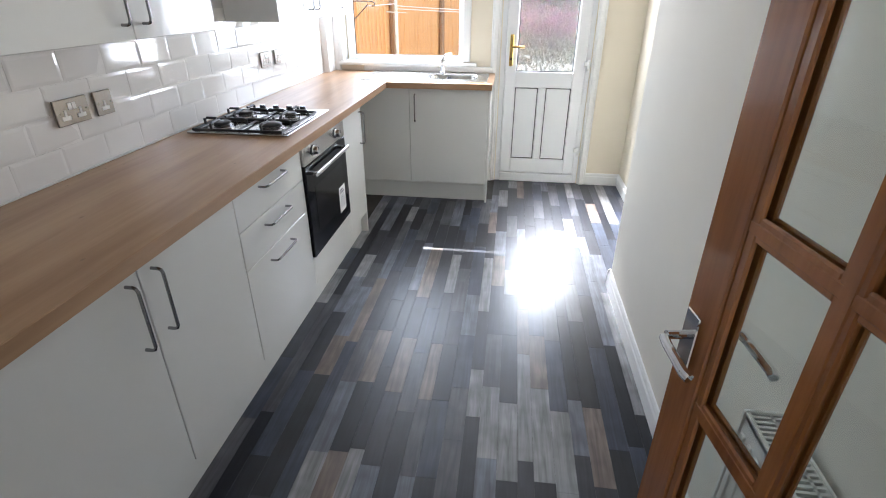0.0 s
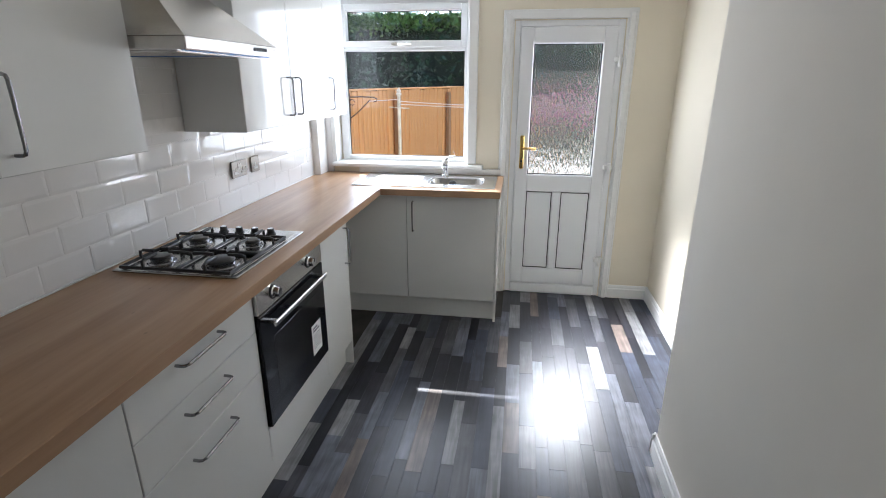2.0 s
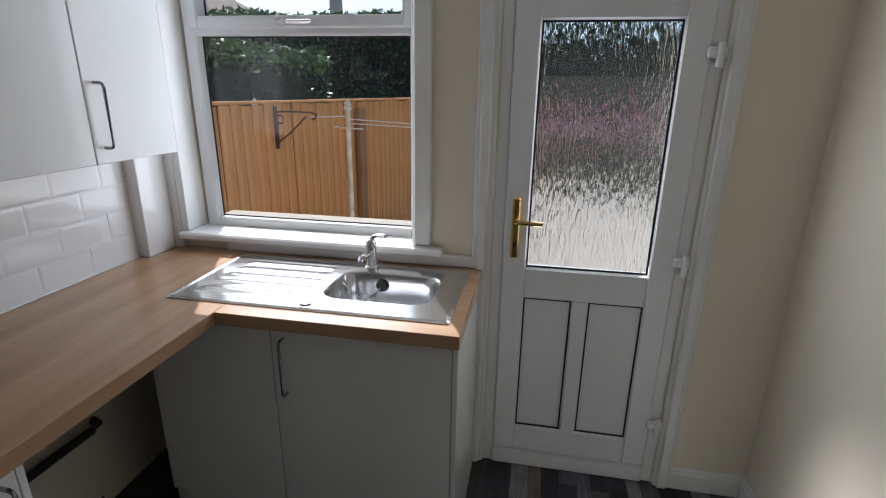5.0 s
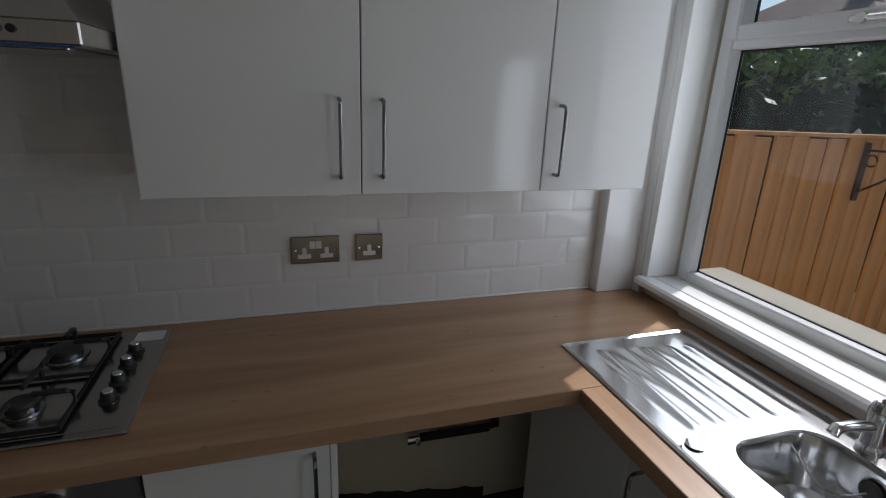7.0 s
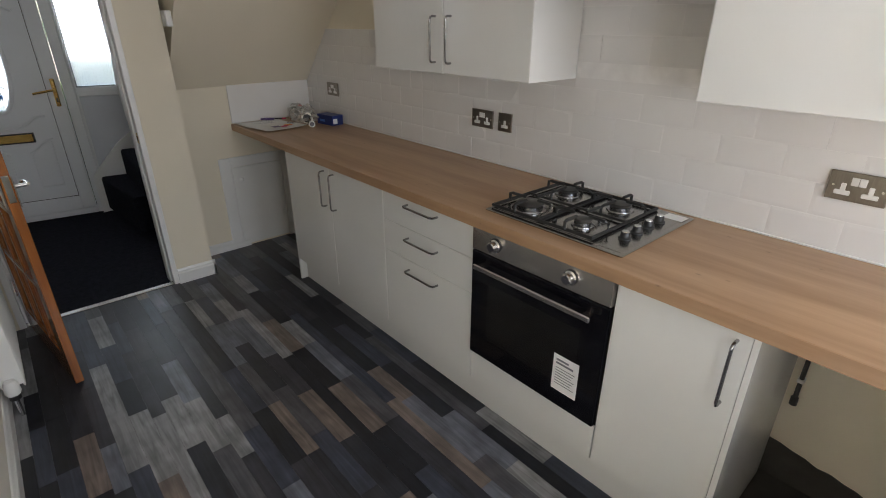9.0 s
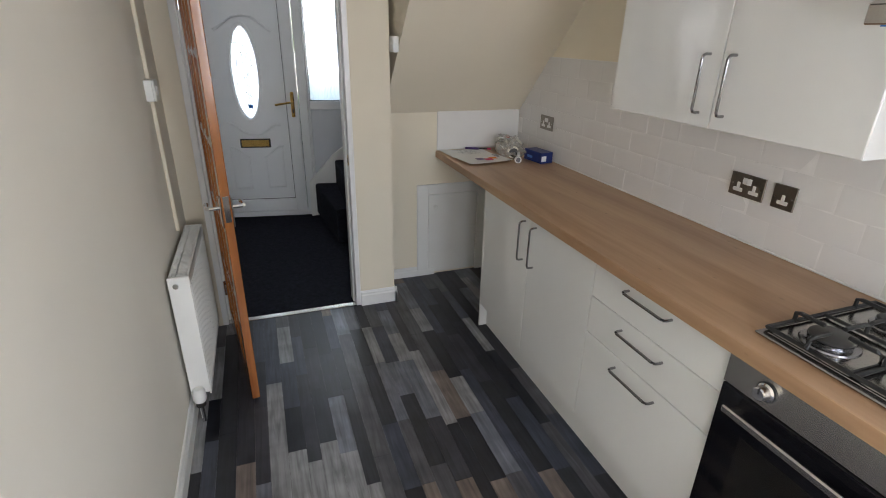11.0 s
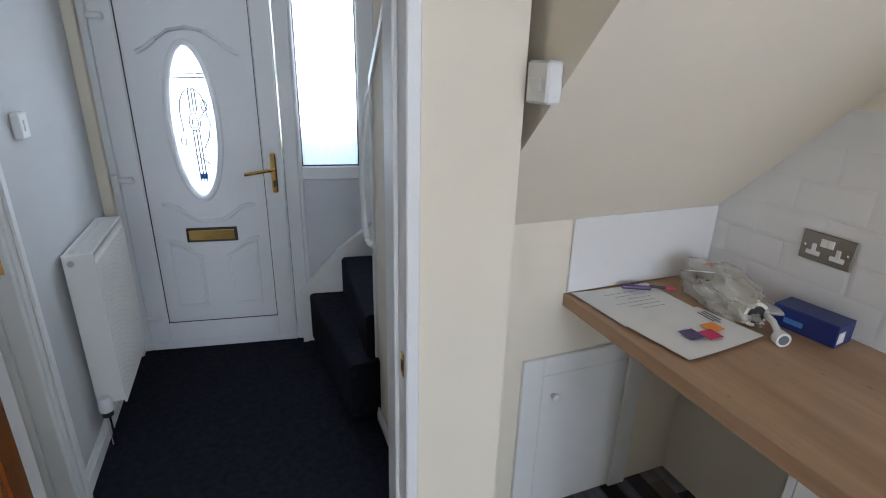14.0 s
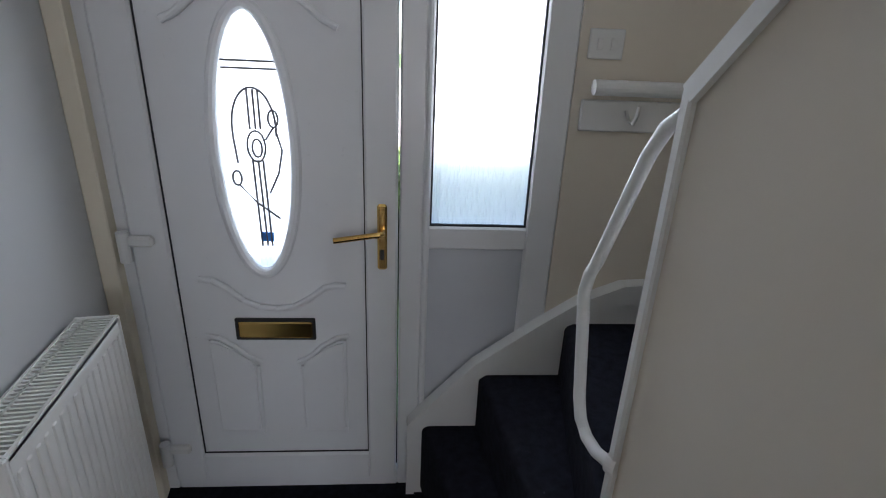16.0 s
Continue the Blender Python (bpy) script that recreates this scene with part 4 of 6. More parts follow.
def radiator(name, label, m, length, z0, z1, depth=0.075):
    """A double panel radiator; x along the wall, y out from the wall."""
    t = thing(name, label, "radiator", m=m)
    bm = bmesh.new()
    box(bm, 0.012, length - 0.012, depth - 0.012, depth - 0.004, z0, z1 - 0.004, bev=0.003)
    n = int(length / 0.033)
    flutes = []
    for i in range(n):
        x = 0.03 + (length - 0.06) * i / (n - 1)
        flutes.append((x - 0.009, x + 0.009, depth - 0.006, depth, z0 + 0.035, z1 - 0.045))
    fpan = part("front_panel", bm, RADI, t)
    for f in flutes:
        part("flute", boxes(f, bev=0.003), RADI, fpan)
    part("rear_panel", boxes((0.012, length - 0.012, 0.022, 0.03, z0, z1 - 0.004), bev=0.002), RADI, t)
    for x in (0.0, length - 0.012):
        part("side_cover", boxes((x, x + 0.012, 0.016, depth - 0.002, z0 + 0.02, z1), bev=0.003), RADI, t)
    bm = boxes((0.012, length - 0.012, 0.02, 0.026, z1 - 0.014, z1 - 0.001), (0.012, length - 0.012, depth - 0.012, depth - 0.004, z1 - 0.014, z1 - 0.001), (0.012, length - 0.012, 0.045, 0.05, z1 - 0.013, z1 - 0.003))
    k = int(length / 0.014)
    for i in range(k):
        x = 0.02 + (length - 0.04) * i / (k - 1)
        box(bm, x - 0.003, x + 0.003, 0.024, depth - 0.010, z1 - 0.011, z1 - 0.003)
    part("top_grille", bm, RADI, t, "slotted top grille")
    # One dark block stands for the fins and the shade among them.
    part("shaded_fins", boxes((0.02, length - 0.02, 0.034, depth - 0.016, z0 + 0.03, z1 - 0.05)), DARK, t)
    for x, f in ((0.0, 1), (length, -1)):
        bm = cyl(bmesh.new(), (x - f * 0.002, 0.045, z1 - 0.035), (x - f * 0.010, 0.045, z1 - 0.035), 0.011, seg=14)
        part("plug", bm, CHROME, t)
    xv = length - 0.02
    bm = tube(bmesh.new(), [(xv + 0.035, 0.05, 0.0), (xv + 0.035, 0.05, z0 - 0.06), (xv + 0.035, 0.05, z0 - 0.02)], 0.009, 10)
    cyl(bm, (xv + 0.035, 0.05, z0 - 0.04), (xv - 0.005, 0.05, z0 - 0.04), 0.011, seg=12)
    v = part("valve", bm, CHROME, t, smooth=True)
    part("collar", cyl(bmesh.new(), (xv + 0.035, 0.05, z0 - 0.03), (xv + 0.035, 0.05, z0 - 0.006), 0.021, seg=16), IRON, v, "black valve collar")
    part("valve_head", lathe(bmesh.new(), [(0, 0), (0.024, 0), (0.029, 0.012), (0.027, 0.05), (0.019, 0.066), (0, 0.069)], Matrix.Translation((xv + 0.035, 0.05, z0 - 0.006)), 18), WHITEPL, v, "white plastic valve head", smooth=True)
    return t


def on_east(x, y):
    """Axes on a wall facing -x: along the wall towards +y, out of it towards -x."""
    return Matrix.Translation((x, y, 0)) @ Matrix(((0, -1, 0, 0), (1, 0, 0, 0), (0, 0, 1, 0), (0, 0, 0, 1)))


radiator("radiator", "white double panel radiator under the cable trunking", on_east(2.145, 0.13), 0.64, 0.12, 0.71, 0.10)
sw = thing("fused_switch", "white surface-mounted switch box on the wall", "switch", (2.12, 0.3, 1.4))
part("back_box", boxes((2.113, 2.1445, 0.255, 0.341, 1.338, 1.424), bev=0.003), WHITEPL, sw)
part("faceplate", boxes((2.105, 2.113, 0.255, 0.341, 1.338, 1.424), bev=0.003), WHITEPL, sw)
part("rocker", boxes((2.101, 2.106, 0.285, 0.311, 1.363, 1.398), bev=0.002), WHITEPL, sw)
tr = thing("cable_trunking", "white plastic cable trunking on the wall", "trunking", (2.14, 0.23, 0.8))
part("lower_run", boxes((2.129, 2.1445, 0.245, 0.27, 0.73, 1.338), bev=0.003), CREAM, tr)
part("upper_run", boxes((2.129, 2.1445, 0.245, 0.27, 1.424, HC), bev=0.003), CREAM, tr)
al = thing("wall_socket", "white plastic double socket low on the alcove wall", "socket", (2.48, 3.09, 0.6))
part("faceplate", boxes((2.481, 2.4895, 3.02, 3.166, 0.56, 0.646), bev=0.003), WHITEPL, al)
for y in (3.06, 3.126):
    part("pin_holes", boxes((2.4802, 2.4815, y - 0.01, y - 0.004, 0.58, 0.588), (2.4802, 2.4815, y + 0.004, y + 0.01, 0.58, 0.588), (2.4802, 2.4815, y - 0.003, y + 0.003, 0.598, 0.61)), IRON, al)
    part("rocker", boxes((2.479, 2.482, y - 0.006, y + 0.006, 0.618, 0.636), bev=0.001), WHITEPL, al)

# recess under the stairs
ap = thing("access_door", "small white painted cupboard door under the worktop", "cupboard door", (0.5, YE, 0))
bm = boxes((0.67, 0.75, YE, YE + 0.016, 0.0, 0.68), (0.22, 0.30, YE, YE + 0.016, 0.0, 0.68), (0.30, 0.67, YE, YE + 0.016, 0.61, 0.68), bev=0.003)
part("frame", bm, GLOSS, ap)
part("leaf", boxes((0.303, 0.667, YE + 0.001, YE + 0.011, 0.015, 0.607), bev=0.003), GLOSS, ap)
part("knob", lathe(bmesh.new(), [(0, 0), (0.008, 0), (0.008, 0.012), (0.016, 0.018), (0.017, 0.026), (0.010, 0.032), (0, 0.033)], Matrix.Translation((0.62, YE + 0.011, 0.52)) @ Matrix.Rotation(radians(-90), 4, 'X'), 18), WHITEPL, ap, smooth=True)
sp = thing("end_splashback", "plain white tiled panel at the worktop's end", "splashback", (0.3, YE, WT))
part("tile", boxes((0.012, 0.61, YE + 0.001, YE + 0.010, WT + 0.003, 1.165), bev=0.0025), TILE, sp)
th = thing("thermostat", "white room thermostat on the stair side", "thermostat", (0.98, -0.06, 1.5))
part("case", boxes((0.9655, 1.0, -0.045, 0.035, 1.532, 1.612), bev=0.005), WHITEPL, th)
part("dial", boxes((1.0, 1.004, -0.015, 0.015, 1.557, 1.582), bev=0.002), WHITEPL, th)


def sheet(name, label, corners, z, mat=PAPER):
    """A thin sheet of paper, a little curled, from four corners."""
    bm = bmesh.new()
    n = 8
    a, b, c, d = [Vector((*q, 0)) for q in corners]
    top, bot = [], []
    for i in range(n + 1):
        for j in range(n + 1):
            s, q = i / n, j / n
            p = (a * (1 - s) + b * s) * (1 - q) + (d * (1 - s) + c * s) * q
            h = z + 0.004 * (abs(s - 0.5) * 2) ** 3 + 0.003 * q * q * s
            top.append(bm.verts.new((p.x, p.y, h + 0.0006)))
            bot.append(bm.verts.new((p.x, p.y, h)))
    for k, v in ((0, top), (1, bot)):
        for i in range(n):
            for j in range(n):
                o = i * (n + 1) + j
                bm.faces.new((v[o], v[o + 1], v[o + n + 2], v[o + n + 1]))
    t = thing(name, label, "paper", (*corners[0], z))
    part("page", bm, mat, t)
    return t


pa = sheet("paper_sheet", "loose white printed sheet on the worktop end", [(0.60, -0.345), (0.30, -0.335), (0.30, -0.115), (0.585, -0.10)], WT + 0.001)
bm = bmesh.new()
for i in range(6):
    box(bm, 0.37, 0.52 - 0.03 * (i % 3), -0.285 + 0.022 * i, -0.2835 + 0.022 * i, WT + 0.0085, WT + 0.0088)
part("print", bm, INK, pa)
pb = sheet("brochure", "open white booklet with a coloured photograph", [(0.587, -0.105), (0.29, -0.125), (0.262, 0.075), (0.555, 0.10)], WT + 0.006)
part("photo", boxes((0.335, 0.385, -0.03, 0.015, WT + 0.0135, WT + 0.0138)), ORANGE, pb)
part("photo", boxes((0.375, 0.425, 0.0, 0.045, WT + 0.0136, WT + 0.0139)), PINK, pb)
part("photo", boxes((0.425, 0.475, -0.02, 0.03, WT + 0.0137, WT + 0.014)), PURPLE, pb)
part("print", boxes(*[(0.30 + 0.012 * k, 0.306 + 0.012 * k, -0.09, -0.03 + 0.01 * (k % 2), WT + 0.0142, WT + 0.0145) for k in range(3)]), INK, pb)
pe = thing("pen", "dark purple ballpoint pens lying on the papers", "pen", (0.36, -0.31, WT + 0.012))
part("barrel", tube(bmesh.new(), [(0.42, -0.315, WT + 0.016), (0.345, -0.275, WT + 0.016), (0.34, -0.272, WT + 0.0155)], 0.0075, 10), PURPLE, pe, smooth=True)
part("clip", boxes((0.385, 0.415, -0.302, -0.299, WT + 0.02, WT + 0.022)), IRON, pe)
pe2 = thing("pen", "black pen with a magenta cap beside the bag", "pen", (0.30, -0.29, WT + 0.012))
part("barrel", tube(bmesh.new(), [(0.33, -0.29, WT + 0.014), (0.285, -0.262, WT + 0.014)], 0.005, 8), IRON, pe2, smooth=True)
part("cap", tube(bmesh.new(), [(0.285, -0.262, WT + 0.014), (0.262, -0.248, WT + 0.014)], 0.0056, 8), PINK, pe2, smooth=True)
bb = thing("cardboard_box", "small dark blue carton with a white label", "box", (0.07, 0.05, WT))
rm = Matrix.Translation((0.092, 0.085, 0)) @ Matrix.Rotation(radians(8), 4, 'Z')
part("carton", box(bmesh.new(), -0.045, 0.045, -0.085, 0.085, WT + 0.0005, WT + 0.066, bev=0.002, rot=rm), BLUEBOX, bb)
part("label", box(bmesh.new(), 0.005, 0.04, 0.0852, 0.0862, WT + 0.012, WT + 0.045, rot=rm), PAPER, bb)
part("print", box(bmesh.new(), 0.0452, 0.046, -0.05, 0.0, WT + 0.02, WT + 0.035, rot=rm), material("pale_blue_print", (0.1, 0.25, 0.6), 0.4), bb)

# a crumpled clear bag with white plumbing fittings in it
bg = thing("plastic_bag", "crumpled clear plastic bag of white fittings", "bag", (0.19, -0.13, WT))
FILM = bpy.data.materials.new("clear_film")
FILM.use_nodes = True
fb = FILM.node_tree.nodes["Principled BSDF"]
fb.inputs["Base Color"].default_value = (0.80, 0.77, 0.70, 1)
fb.inputs["Roughness"].default_value = 0.15
fb.inputs["Alpha"].default_value = 0.36
bm = bmesh.new()
bmesh.ops.create_icosphere(bm, subdivisions=5, radius=1.0)
for v in bm.verts:
    d = v.co.normalized()
    k = 1 + 0.42 * noise.noise(d * 2.2 + Vector((3, 1, 7))) + 0.16 * abs(noise.noise(d * 5.0)) + 0.03 * noise.noise(d * 12)
    p = Vector((d.x * 0.082, d.y * 0.175, d.z * 0.062)) * k
    p.z = max(p.z + 0.048, 0.001)
    v.co = Vector((0.185, -0.135, WT)) + Matrix.Rotation(radians(-18), 3, 'Z') @ p
part("film", bm, FILM, bg, smooth=True)
rb = random.Random(3)
trap = cyl(bmesh.new(), (0.17, -0.17, WT + 0.05), (0.225, 0.0, WT + 0.045), 0.030, seg=22)
cyl(trap, (0.222, -0.01, WT + 0.045), (0.232, 0.02, WT + 0.045), 0.037, seg=22)
part("trap_tube", trap, material("off_white_plastic", (0.66, 0.62, 0.54), 0.35, vary=0.05), bg, "off-white waste trap tube", smooth=True)
part("trap_bore", cyl(bmesh.new(), (0.2318, 0.0195, WT + 0.045), (0.2324, 0.0215, WT + 0.045), 0.027, seg=22), IRON, bg)
part("leaflet", box(bmesh.new(), -0.05, 0.05, -0.07, 0.03, 0.0, 0.0015, rot=Matrix.Translation((0.20, -0.17, WT + 0.092)) @ Matrix.Rotation(radians(18), 4, 'X') @ Matrix.Rotation(radians(-14), 4, 'Y')), PAPER, bg, "folded white leaflet")
part("red_clip", boxes((0.145, 0.165, -0.235, -0.21, WT + 0.09, WT + 0.102), bev=0.003), material("red_plastic", (0.5, 0.04, 0.03), 0.4), bg)
for i in range(9):
    c = Vector((0.185 + rb.uniform(-0.045, 0.045), -0.15 + rb.uniform(-0.08, 0.1), WT + 0.012 + rb.uniform(0.004, 0.05)))
    d = Vector((rb.uniform(-1, 1), rb.uniform(-1, 1), rb.uniform(-0.4, 0.4))).normalized() * rb.uniform(0.02, 0.035)
    bm = cyl(bmesh.new(), c - d, c + d, 0.011 + 0.004 * rb.random(), seg=14)
    cyl(bm, c + d * 0.9, c + d * 1.25, 0.017, seg=14)
    part("fitting", bm, WHITEPL if i % 4 else IRON, bg, smooth=True)
pf = thing("pipe_fitting", "white plastic compression fitting on the worktop", "fitting", (0.19, 0.06, WT))
bm = tube(bmesh.new(), [(0.20, 0.02, WT + 0.045), (0.215, 0.06, WT + 0.04), (0.235, 0.09, WT + 0.03), (0.245, 0.105, WT + 0.021)], 0.009, 12)
cyl(bm, (0.242, 0.10, WT + 0.021), (0.25, 0.122, WT + 0.021), 0.0205, seg=20)
part("body", bm, WHITEPL, pf, smooth=True)
part("bore", cyl(bmesh.new(), (0.25, 0.1215, WT + 0.021), (0.2504, 0.1226, WT + 0.021), 0.014, seg=18), INK, pf)

# appliance gap: dark strip at the wall's foot, pipe and valve
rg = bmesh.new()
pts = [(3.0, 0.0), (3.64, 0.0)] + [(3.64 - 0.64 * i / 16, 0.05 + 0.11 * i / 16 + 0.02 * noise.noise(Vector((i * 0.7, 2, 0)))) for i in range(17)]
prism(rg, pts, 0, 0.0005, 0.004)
structure("dark_wall_foot", rg, DARK, "dark ragged-topped strip along the wall's foot", "wall damage")
wp = thing("water_pipe", "copper water pipe with an isolating valve on the wall", "pipe", (0.05, 3.35, 0.6))
part("pipe", tube(bmesh.new(), [(0.045, 3.33, 0.38), (0.045, 3.62, 0.375), (0.03, 3.66, 0.375), (0.0, 3.67, 0.375)], 0.016, 12), IRON, wp, smooth=True)
bm = cyl(bmesh.new(), (0.045, 3.30, 0.38), (0.045, 3.345, 0.38), 0.021, seg=14)
cyl(bm, (0.05, 3.335, 0.38), (0.085, 3.335, 0.385), 0.009, seg=10)
part("valve", bm, CHROME, wp, smooth=True)

gp = thing("gas_pipe", "thin dark supply pipe clipped beside the cabinet", "pipe", (0.02, 3.035, 0.36))
part("pipe", tube(bmesh.new(), [(0.02, 3.035, 0.36), (0.02, 3.035, 0.52), (0.022, 3.033, 0.70), (0.022, 3.033, WB)], 0.0075, 10), BURN, gp, smooth=True)
for z in (0.44, 0.66):
    part("clip", boxes((0.0005, 0.032, 3.025, 3.045, z, z + 0.014), bev=0.002), WHITEPL, gp)
part("cap", cyl(bmesh.new(), (0.02, 3.035, 0.345), (0.02, 3.035, 0.375), 0.012, seg=12), BURN, gp)

# ---- hall ----
fw = thing("wall_front", "painted hall wall around the front door", "wall", kind="structure", m=Matrix.Translation((2.208, -2.078, 0.028)) @ Matrix.Rotation(FA, 4, 'Z'))
part("wall_panel", boxes((-0.2, -0.05, 0, 0.25, 0, HC), (-0.05, 1.36, 0, 0.25, 2.10, HC), (1.36, 2.6, 0, 0.25, 0, HC)), HALLW, fw)
FMM = fw.matrix_basis.copy()
fd = thing("front_door", "white panelled plastic front door with oval leaded glass, closed", "door", m=FMM)
OV, OR1, OR2 = (0.44, 1.262), 0.104, 0.375


def oval(a, b, n=56):
    return [(OV[0] + a * math.cos(k * math.tau / n), OV[1] + b * math.sin(k * math.tau / n)) for k in range(n)]


part("frame", boxes((-0.05, 0.045, -0.005, 0.065, -0.025, 2.10), (0.86, 0.935, 0.0, 0.065, -0.025, 2.10), (0.045, 0.86, -0.003, 0.064, -0.025, 0.028), (0.045, 0.86, -0.004, 0.064, 2.04, 2.10), bev=0.006), UPVC, fd)
part("sash", boxes((0.05, 0.16, -0.022, 0.045, 0.03, 2.03), (0.755, 0.855, -0.022, 0.045, 0.03, 2.03), (0.155, 0.76, -0.021, 0.044, 0.03, 0.15), (0.155, 0.76, -0.021, 0.044, 1.93, 2.03), bev=0.007), UPVC, fd)
# slab with an oval hole
bm = bmesh.new()
ring = [bm.verts.new((x, -0.006, z)) for x, z in oval(OR1, OR2)]
back = [bm.verts.new((x, 0.03, z)) for x, z in oval(OR1, OR2)]
n = len(ring)


def to_edge(k, y):
    ang = k * math.tau / n
    c, s = math.cos(ang), math.sin(ang)
    x0, x1, z0, z1 = 0.152, 0.763, 0.142, 1.938
    t = min(((x1 if c > 0 else x0) - OV[0]) / c if abs(c) > 1e-6 else 9e9, ((z1 if s > 0 else z0) - OV[1]) / s if abs(s) > 1e-6 else 9e9)
    return bm.verts.new((OV[0] + t * c, y, OV[1] + t * s))


rim = [to_edge(k, -0.006) for k in range(n)]
for cx in (0.152, 0.763):
    for cz in (0.142, 1.938):
        min(rim, key=lambda v: (v.co.x - cx) ** 2 + (v.co.z - cz) ** 2).co = Vector((cx, -0.006, cz))
for k in range(n):
    bm.faces.new((ring[k], ring[(k + 1) % n], rim[(k + 1) % n], rim[k]))
    bm.faces.new((ring[k], ring[(k + 1) % n], back[(k + 1) % n], back[k]))
slab = part("panel", bm, UPVC, fd)
part("gasket", boxes((0.158, 0.164, -0.010, -0.004, 0.148, 1.932), (0.751, 0.757, -0.010, -0.004, 0.148, 1.932), (0.164, 0.751, -0.010, -0.004, 0.148, 0.154), (0.164, 0.751, -0.010, -0.004, 1.926, 1.932)), GASKET, fd)
part("oval_bead", tube(bmesh.new(), [(x, -0.006, z) for x, z in oval(OR1 + 0.013, OR2 + 0.013)], 0.016, 10, closed=True), UPVC, slab, smooth=True)
gl = part("pane", prism(bmesh.new(), oval(OR1 + 0.004, OR2 + 0.004), 1, 0.008, 0.014), FROST, fd, "frosted oval glass with lead lines")
gl.visible_shadow = False


def lead(pts, r=0.0031, mat=None):
    part("lead_line", tube(bmesh.new(), [(OV[0] + x, 0.006, OV[1] + z) for x, z in pts], r, 6), mat or LEADM, gl)


for z in (0.245, 0.225):
    lead([(-0.075, z), (0.075, z)])
for x in (-0.012, 0.004, 0.018):
    lead([(x, 0.17 if x else 0.17), (x, 0.06)])
    lead([(x, -0.03), (x + 0.006, -0.30)])
lead([(0.062 * math.cos(a), 0.06 + 0.115 * math.sin(a)) for a in [radians(q) for q in range(-10, 200, 10)]])
lead([(0.062, 0.05), (0.075, 0.0), (0.06, -0.07), (0.03, -0.13)])
lead([(-0.062, 0.04), (-0.055, -0.04)])
for cx, cz, rx, rz in ((0.002, 0.01, 0.026, 0.045), (0.004, 0.005, 0.014, 0.026), (0.055, 0.09, 0.014, 0.024), (-0.062, -0.085, 0.013, 0.022)):
    lead([(cx + rx * math.cos(a), cz + rz * math.sin(a)) for a in [k * math.tau / 16 for k in range(17)]], 0.003)
lead([(0.055, 0.066), (0.03, 0.03)])
lead([(-0.058, -0.105), (-0.01, -0.16), (0.055, -0.21)])
part("blue_glass", boxes((OV[0] - 0.005, OV[0] + 0.03, 0.004, 0.007, OV[1] - 0.285, OV[1] - 0.255)), material("blue_leaded_glass", (0.05, 0.2, 0.55), 0.15), gl)


def raised(poly, name="moulding"):
    """A raised panel outline on the door slab."""
    bm = bmesh.new()
    prism(bm, poly, 1, -0.027, -0.005)
    bmesh.ops.bevel(bm, geom=bm.edges[:], offset=0.009, segments=2, affect='EDGES')
    part(name, bm, UPVC, slab)


def ribbon(pts, w):
    bm = bmesh.new()
    tube(bm, [(x, -0.013, z) for x, z in pts], w * 1.35, 10)
    part("moulding", bm, UPVC, slab, smooth=True)


ribbon([(0.23, 0.852), (0.27, 0.848), (0.31, 0.825), (0.36, 0.78), (0.41, 0.755), (0.465, 0.75), (0.52, 0.757), (0.57, 0.785), (0.62, 0.826), (0.655, 0.835), (0.69, 0.833)], 0.008)
ribbon([(0.23, 1.60), (0.27, 1.62), (0.32, 1.66), (0.38, 1.70), (0.46, 1.715), (0.54, 1.70), (0.60, 1.66), (0.65, 1.62), (0.69, 1.60)], 0.008)
for s in (1, -1):
    f = (lambda u: u) if s > 0 else (lambda u: 0.92 - u)
    raised([(f(u), z) for u, z in ((0.24, 0.262), (0.385, 0.262), (0.388, 0.535), (0.36, 0.55), (0.315, 0.595), (0.27, 0.628), (0.235, 0.635))])
    ribbon([(f(0.24), 0.63), (f(0.243), 0.27)], 0.005)
    ribbon([(f(0.385), 0.53), (f(0.383), 0.27)], 0.005)
    part("ledge", prism(bmesh.new(), [(-0.005, 0.245), (-0.024, 0.25), (-0.024, 0.262), (-0.006, 0.285)], 0, min(f(0.238), f(0.388)), max(f(0.238), f(0.388))), UPVC, slab)
    ribbon([(f(0.225), 0.648), (f(0.265), 0.641), (f(0.315), 0.61), (f(0.36), 0.565), (f(0.40), 0.545)], 0.006)
lp = part("letter_plate", boxes((0.325, 0.585, -0.016, -0.004, 0.632, 0.712), bev=0.003), IRON, fd, "black-edged brass letter plate")
part("flap", boxes((0.336, 0.575, -0.020, -0.013, 0.643, 0.701), bev=0.004), BRASS, lp)
part("handle_plate", boxes((0.793, 0.823, -0.034, -0.02, 0.90, 1.115), bev=0.006), BRASS, fd, "brass handle plate")
part("lever", tube(bmesh.new(), [(0.808, -0.03, 1.03), (0.808, -0.062, 1.03), (0.80, -0.07, 1.03), (0.785, -0.072, 1.029), (0.665, -0.072, 1.01)], 0.009, 10), BRASS, fd, "brass lever", smooth=True)
part("keyhole", boxes((0.802, 0.814, -0.036, -0.033, 0.935, 0.97), bev=0.002), IRON, fd)
for z in (0.19, 0.985, 1.75):
    bm = boxes((0.02, 0.125, -0.046, -0.018, z - 0.017, z + 0.017), bev=0.008)
    cyl(bm, (0.04, -0.038, z - 0.065), (0.04, -0.038, z + 0.03), 0.018, seg=14)
    part("hinge", bm, WHITEPL, fd)
sl = thing("window_2", "white plastic side window with frosted glass over a panel", "window", m=FMM, kind="structure")
